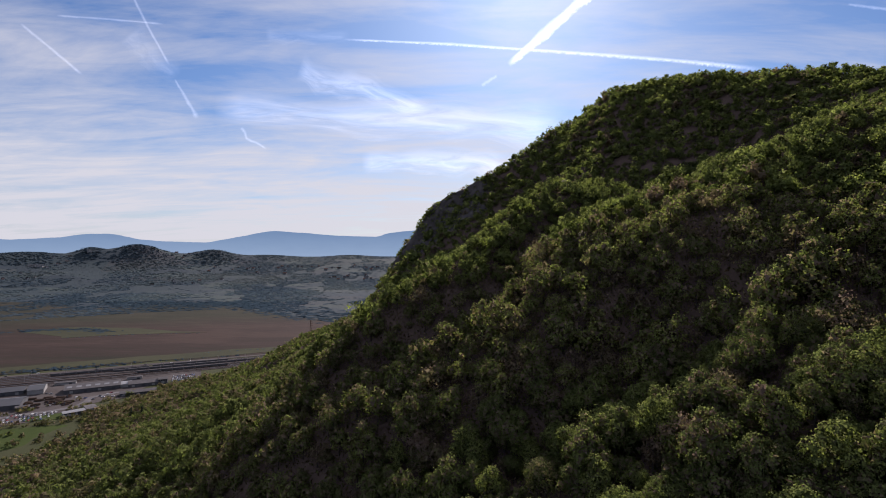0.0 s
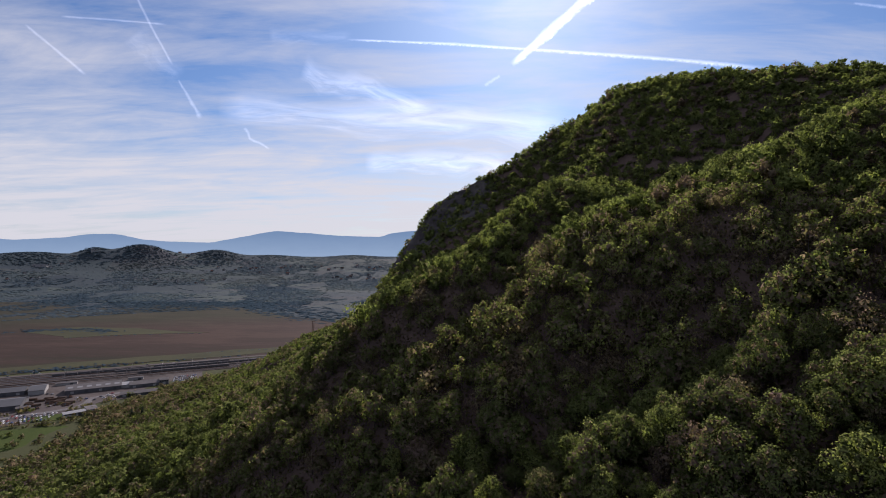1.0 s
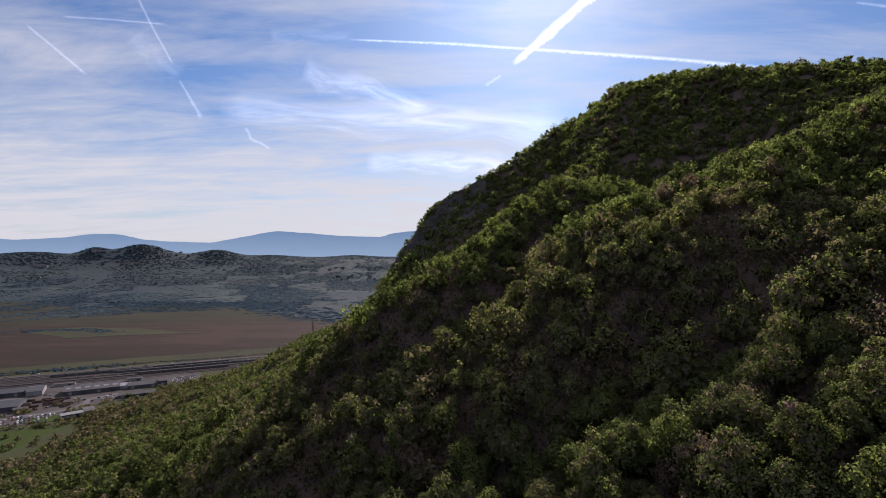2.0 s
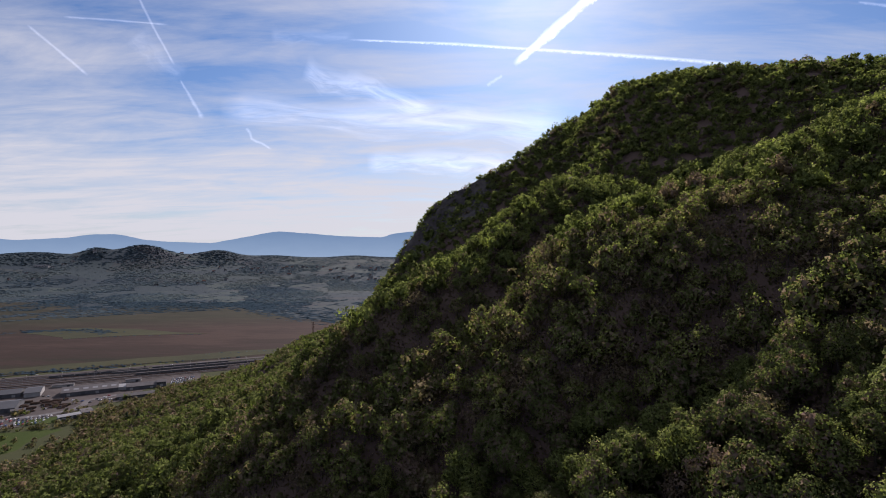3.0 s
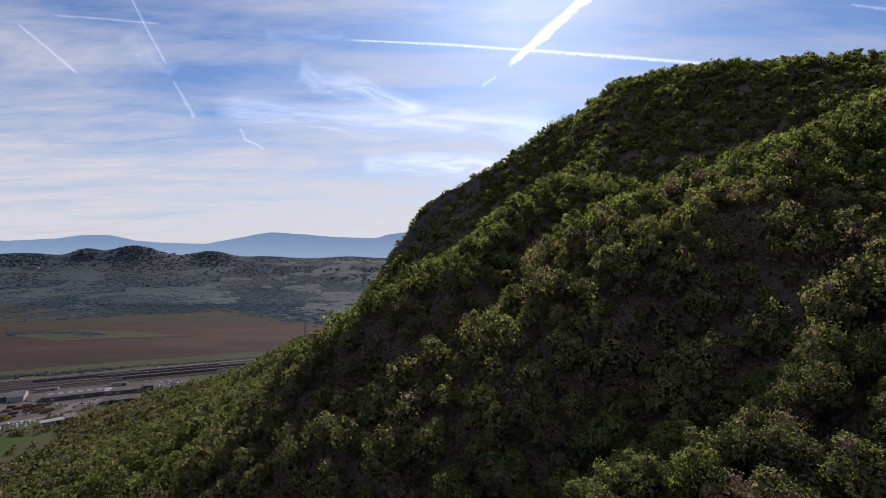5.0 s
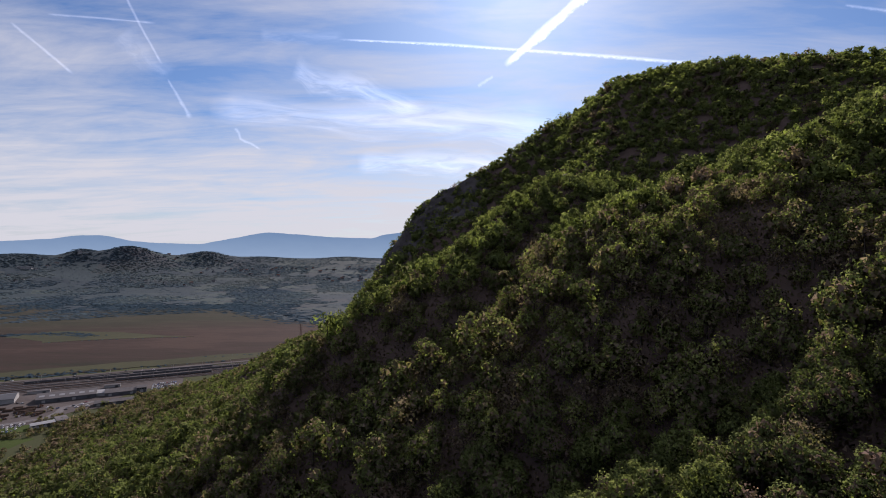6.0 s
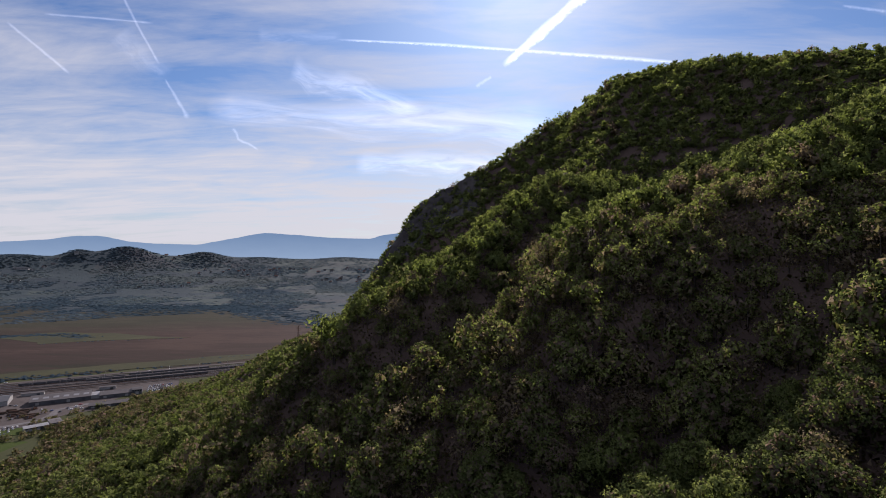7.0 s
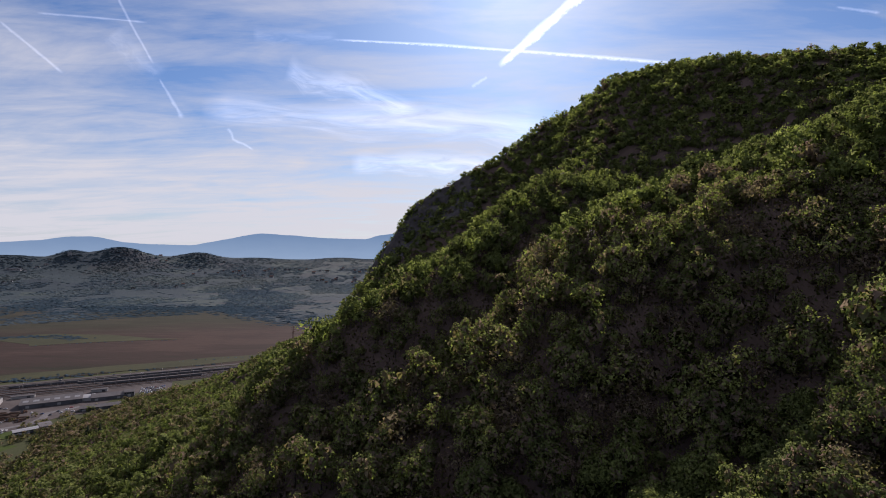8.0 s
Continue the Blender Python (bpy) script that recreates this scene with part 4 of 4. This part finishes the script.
def place_cars():
    rng = random.Random(8)
    base = [make_car()]
    for k in range(1, 5):
        c = copy_thing(base[0], Matrix.Identity(4))
        for o in c.children:
            if o.name.startswith(("body", "roof")):
                o.data = o.data.copy()
                o.data.materials[0] = PAINT[k]
        base.append(c)
    for c, word in zip(base, CAR_NAMES):
        tagged(c, "small " + word + " car parked in an open car park")
    at = []
    for row in range(5):
        for k in range(11):
            if rng.random() < 0.85:
                at.append((174 + k * 2.9 + row * 0.4, -56 + row * 8.0, 90))
    for row in range(4):
        for k in range(12):
            if rng.random() < 0.75:
                at.append((0 + k * 4.0 + row * 2, -186 + row * 8.5 - k * 0.4, 84))
    for s, t in ((18, -138), (36, -128), (60, -98), (100, -92), (96, -100), (104, -112), (72, -108), (88, -104), (82, -118), (92, -112), (20, -58), (26, -62), (-60, 88), (-20, 92), (60, 86), (130, 92), (170, 84)):
        at.append((s, t, rng.uniform(0, 180) if t < 0 else 2))
    placed = set()
    for s, t, turn in at:
        j = rng.choices(range(5), (5, 3, 2, 1, 1))[0]
        z = 0.62 if t > 0 else 0.36
        m = Matrix.Translation(yard(s, t, z)) @ Matrix.Rotation(AXIS + radians(turn), 4, "Z")
        if j in placed:
            copy_thing(base[j], m)
        else:
            base[j].matrix_basis = m
            placed.add(j)


place_cars()


def make_stack(rng, kind):
    """A heap of logs, or of scrap, in the storage yard."""
    if kind == "log":
        thing = tagged(new("log_pile"), "long pile of brown logs in the storage yard", "log pile", "piles in the storage yard")
        rows = [(k, j) for j in range(3) for k in range(6 - j)]
        for k, j in rows:
            bm = bmesh.new()
            y = (k - 2.5 + j * 0.5) * 0.9
            bar(bm, (-5 + rng.uniform(-0.6, 0.6), y, 0.45 + j * 0.78), (5 + rng.uniform(-0.6, 0.6), y, 0.45 + j * 0.78), 0.45, 0.4, 7)
            part("log", bm, RUST if (k + j) % 2 else BARK, thing)
    else:
        thing = tagged(new("scrap_heap"), "low heap of rusty scrap in the storage yard", "scrap heap", "piles in the storage yard")
        for k in range(12):
            a, q = rng.uniform(0, 6.28), 3.4 * math.sqrt(rng.random())
            h = max(0.2, 2.0 * (1 - q / 4.3))
            m = Matrix.Translation((q * math.cos(a), q * math.sin(a), h * rng.random() + 0.3)) @ Euler((rng.random() * 3, rng.random() * 3, rng.random() * 3)).to_matrix().to_4x4() @ Matrix.Diagonal((rng.uniform(1.2, 3), rng.uniform(0.6, 1.6), rng.uniform(0.4, 0.9), 1))
            bm = bmesh.new()
            vs = bmesh.ops.create_cube(bm, size=1.0)["verts"]
            for v in vs:
                v.co += Vector((rng.uniform(-0.2, 0.2), rng.uniform(-0.2, 0.2), rng.uniform(-0.2, 0.2)))
            bmesh.ops.transform(bm, matrix=m, verts=vs)
            part("scrap", bm, RUST if k % 3 else WALL_GREY, thing)
    return thing


def place_stacks():
    rng = random.Random(4)
    logs, heap = make_stack(rng, "log"), make_stack(rng, "scrap")
    first = {0: True, 1: True}
    for s in range(12, 66, 11):
        for t in range(-134, -80, 8):
            if rng.random() < 0.72:
                k = 0 if rng.random() < 0.65 else 1
                m = Matrix.Translation(yard(s + rng.uniform(-2, 2) + (t + 134) * -0.1, t + rng.uniform(-2, 2), 0.36)) @ Matrix.Rotation(AXIS + radians(rng.uniform(-12, 12)), 4, "Z")
                if first[k]:
                    (logs, heap)[k].matrix_basis = m
                    first[k] = False
                else:
                    copy_thing((logs, heap)[k], m)


place_stacks()


def make_pylon():
    """A lattice pylon: four legs, braces and three cross arms."""
    p = tagged(new("lattice_pylon"), "tall dark steel lattice pylon in the marsh", "pylon")
    high = 36
    for a in (45, 135, 225, 315):
        c, q = math.cos(radians(a)), math.sin(radians(a))
        bm = bmesh.new()
        bar(bm, (3.2 * c, 3.2 * q, 0), (0.5 * c, 0.5 * q, high), 0.28, 0.16, 5)
        part("leg", bm, RUST, p)
    for k in range(8):
        z0, z1 = high * k / 8, high * (k + 1) / 8
        r0, r1 = 3.2 - 2.7 * k / 8, 3.2 - 2.7 * (k + 1) / 8
        bm = bmesh.new()
        for a in (45, 135, 225, 315):
            b = radians(a + 90)
            bar(bm, (r0 * math.cos(radians(a)), r0 * math.sin(radians(a)), z0), (r1 * math.cos(b), r1 * math.sin(b), z1), 0.1, 0.1, 4)
        part("brace", bm, RUST, p)
    for z in (24, 29, 34):
        bm = bmesh.new()
        bar(bm, (-5, 0, z), (5, 0, z), 0.18, 0.18, 5)
        bar(bm, (-5, 0, z), (0, 0, z + 2), 0.1, 0.1, 4)
        bar(bm, (5, 0, z), (0, 0, z + 2), 0.1, 0.1, 4)
        part("arm", bm, RUST, p)
    p.matrix_basis = pose(-303, 1207, 0.4, 0, 0, 30)


make_pylon()


def make_house(roof, wall, label):
    """A small far house: walls, roof slopes, chimney, door and windows."""
    h = tagged(new("house"), label, "house", "houses across the valley")
    bm = bmesh.new()
    box(bm, (-6, -4, -2), (6, 4, 5))
    for x in (-6, 6):
        bm.faces.new([bm.verts.new(p) for p in ((x, -4, 5), (x, 4, 5), (x, 0, 8))])
    part("wall", bm, wall, h)
    for q in (-1, 1):
        bm = bmesh.new()
        vs = [(-6.6, q * 4.7, 4.4), (6.6, q * 4.7, 4.4), (6.6, 0, 8), (-6.6, 0, 8)]
        f = bm.faces.new([bm.verts.new(p) for p in vs])
        bmesh.ops.solidify(bm, geom=[f], thickness=0.25)
        part("roof", bm, roof, h)
    bm = bmesh.new()
    box(bm, (2, 0.6, 6.5), (2.9, 1.5, 9))
    part("chimney", bm, wall, h)
    for x in (-4, -1.3, 1.3, 4):
        bm = bmesh.new()
        box(bm, (x - 0.55, -4.1, 1.6), (x + 0.55, -3.95, 3.1))
        part("window", bm, GLASS_DARK, h)
    return h


def place_houses():
    rng = random.Random(12)
    kinds = [make_house(ROOF_TILE, WALL_PALE, "pale house with a tiled roof in the far valley"), make_house(ROOF_GREY, WALL_PALE, "pale house with a grey roof in the far valley")]
    used = set()
    hamlets = [(-900, 3500, 14, 130), (-560, 3150, 12, 120), (-1180, 3330, 12, 140), (-1700, 3650, 10, 160), (-2300, 3150, 6, 110), (-1350, 2900, 6, 150), (-420, 3600, 8, 120), (-2050, 2700, 5, 140)]
    for x, y, n, wide in hamlets:
        for _ in range(n):
            px, py = x + rng.gauss(0, wide), y + rng.gauss(0, wide * 0.6)
            j = rng.randrange(2)
            s = rng.uniform(0.9, 1.7)
            m = pose(px, py, float(lie(px, py)), 0, 0, rng.uniform(-50, 50)) @ Matrix.Diagonal((s, s, s, 1))
            if j in used:
                copy_thing(kinds[j], m).matrix_basis = m
            else:
                kinds[j].matrix_basis = m
                used.add(j)


place_houses()


# ---------------------------------------------------------------- woods and hedges of the valley
def lump(rng):
    """A small far crown: a rough clump of twelve faces."""
    v = []
    for z, r in ((0.0, 1.05), (0.62, 0.82)):
        for k in range(4):
            a = k * 1.5708 + rng.uniform(-0.35, 0.35)
            v.append((r * 0.5 * math.cos(a) * rng.uniform(0.8, 1.25), r * 0.5 * math.sin(a) * rng.uniform(0.8, 1.25), z * rng.uniform(0.85, 1.15)))
    v.append((rng.uniform(-0.15, 0.15), rng.uniform(-0.15, 0.15), 1.1))
    f = []
    for k in range(4):
        a, b = k, (k + 1) % 4
        f += [(a, b, b + 4), (a, b + 4, a + 4), (4 + a, 4 + b, 8)]
    return np.array(v), np.array(f)


def valley_spots(rng):
    """Places of far trees: woods by a slow noise, hedges along lines, copses at the marsh."""
    out = []
    for r in np.arange(1900, 4520, 14.5):
        for a in np.arange(-46, 0, math.degrees(15.5 / r)):
            t, q = radians(a + rng.uniform(-0.12, 0.12)), r + rng.uniform(-9, 9)
            x, y = q * math.sin(t), q * math.cos(t)
            wood = noise.noise((x * 0.0035, y * 0.0022, 2.0)) + 0.6 * noise.noise((x * 0.011, y * 0.007, 6.0))
            hill = any(math.hypot(q * math.sin(t - radians(h[0])), q * math.cos(t - radians(h[0])) - h[1]) < h[3] * 1.4 for h in HILLS)
            if wood > -0.12 or hill or rng.random() < 0.08:
                out.append((x, y, rng.uniform(9, 15)))

    def line(pts, wide, gap, lo, hi):
        for (x0, y0), (x1, y1) in zip(pts, pts[1:]):
            n = int(math.dist((x0, y0), (x1, y1)) / gap * max(1, wide / gap))
            for _ in range(n):
                u = rng.random()
                out.append((x0 + u * (x1 - x0) + rng.normal() * wide / 2, y0 + u * (y1 - y0) + rng.normal() * wide / 2, rng.uniform(lo, hi)))

    line([(-1030, 1262), (-960, 1310), (-900, 1300), (-800, 1275)], 26, 6, 7, 13)
    line([(-850, 1175), (-760, 1215), (-640, 1240), (-560, 1250)], 5, 7, 3, 6)
    line([(-735, 1850), (-493, 1590), (-270, 1430), (-120, 1430)], 50, 12, 8, 14)
    line([(-700, 1880), (-420, 1640), (-200, 1560)], 90, 13, 8, 15)
    line([(-1500, 1990), (-1225, 1760), (-1000, 1890), (-735, 1880)], 60, 12, 8, 14)
    line([(-1400, 2010), (-1100, 1940), (-800, 1950), (-500, 1750)], 110, 14, 9, 15)
    line([(-2400, 2080), (-1500, 2000)], 50, 12, 8, 14)
    line([(-1000, 705), (-712, 845), (-560, 915)], 16, 5, 4, 9)
    line([(-560, 915), (-330, 1010)], 8, 9, 3, 7)
    line([(-470, 1010), (-330, 1060)], 5, 7, 3, 6)
    line([(-350, 1180), (-200, 1210)], 8, 9, 3, 6)
    return out


def make_valley_woods():
    rng = np.random.default_rng(21)
    models = [lump(rng) for _ in range(6)]
    vs, fs, tones, base = [], [], [], 0
    for x, y, s in valley_spots(rng):
        v, f = models[rng.integers(6)]
        a = rng.uniform(0, 6.28)
        c, q = math.cos(a) * s, math.sin(a) * s
        long = 1.0 if s < 8 else rng.uniform(1.2, 2.6)      # stretched across the view, so far woods read as belts
        # flattened far off, so that shadows stay as faint as through haze
        p = np.stack([(v[:, 0] * c - v[:, 1] * q) * long + x, v[:, 0] * q + v[:, 1] * c + y, v[:, 2] * s * (0.4 if s < 8 else 0.10 if y > 3700 else rng.uniform(0.13, 0.22))], -1)
        vs.append(p)
        fs.append(f + base)
        base += len(v)
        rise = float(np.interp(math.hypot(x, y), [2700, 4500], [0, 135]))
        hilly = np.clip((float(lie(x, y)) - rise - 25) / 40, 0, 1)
        # a paler plain stands in for haze; hills and near copses are darker
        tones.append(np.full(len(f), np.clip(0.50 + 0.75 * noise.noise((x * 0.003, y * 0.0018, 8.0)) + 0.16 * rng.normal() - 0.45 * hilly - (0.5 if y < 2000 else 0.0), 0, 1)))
    v = np.concatenate(vs)
    v[:, 2] += np.repeat(lie(np.array([p[0, 0] for p in vs]), np.array([p[0, 1] for p in vs])), [len(p) for p in vs]) - 0.5
    f = np.concatenate(fs)
    a, b, c = v[f[:, 0]], v[f[:, 1]], v[f[:, 2]]
    bend = np.cross(b - a, c - a)
    # foliage turned upwards so that shaded sides look lit, as haze would
    bend = bend / (np.linalg.norm(bend, axis=1, keepdims=True) + 1e-9) + (0, 0, 3.0)
    me = leaf_mesh("valley_woods", v[f].reshape(-1, 3), bend / (np.linalg.norm(bend, axis=1, keepdims=True) + 1e-9), np.concatenate(tones), LEAF_VALLEY_HAZED)
    tagged(new("valley_woods", me), "woods, copses and hedges across the valley, tinted blue as by haze", "woods", kind="stuff")


make_valley_woods()


# ---------------------------------------------------------------- conifers and a white hall
def make_conifer(high, label, at):
    """A dark fir: a trunk and tiers of drooping boughs."""
    tree = tagged(new("conifer"), label, "tree", "conifers")
    bm = bmesh.new()
    bar(bm, (0, 0, -1), (0, 0, high), 0.03 * high, 0.01, 7)
    part("trunk", bm, BARK, tree)
    rng = random.Random(int(high * 10))
    bm = bmesh.new()
    tiers = 11
    for k in range(tiers):
        z = high * (0.1 + 0.86 * k / tiers)
        reach = high * 0.24 * (1 - k / tiers) ** 0.85 + 0.15
        for j in range(11):
            a = j * 0.571 + k * 0.9 + rng.uniform(-0.15, 0.15)
            q = reach * rng.uniform(0.75, 1.2)
            c, d = math.cos(a), math.sin(a)
            w = 0.28 * q
            pts = [(0.1 * c, 0.1 * d, z + 0.12 * high / tiers), (q * 0.6 * c - w * d, q * 0.6 * d + w * c, z - 0.1 * q), (q * c, q * d, z - 0.32 * q), (q * 0.6 * c + w * d, q * 0.6 * d - w * c, z - 0.1 * q)]
            bm.faces.new([bm.verts.new(p) for p in pts])
    part("crown", bm, LEAF_DARK, tree)
    x, y = at
    tree.matrix_basis = pose(x, y, float(lie(x, y)) - 0.2)


make_conifer(15.0, "tall dark green conifer among broadleaf trees", (-362, 612))
make_conifer(13.0, "dark green conifer beside a taller one", (-352, 616))
make_conifer(9.5, "slim dark conifer standing out on the mountain's skyline", (247, 402))

white_hall = make_house(ROOF_LIGHT, WALL_PALE, "small white building on a far wooded hill")
white_hall.matrix_basis = pose(-2235, 3330, float(lie(-2235, 3330)) + 2, 0, 0, 35) @ Matrix.Diagonal((1.8, 1.8, 2.6, 1))
pale_hall = make_house(ROOF_LIGHT, WALL_PALE, "long pale farm hall among far fields")
pale_hall.matrix_basis = pose(-2330, 3020, float(lie(-2330, 3020)), 0, 0, 10) @ Matrix.Diagonal((6.0, 2.5, 1.8, 1))
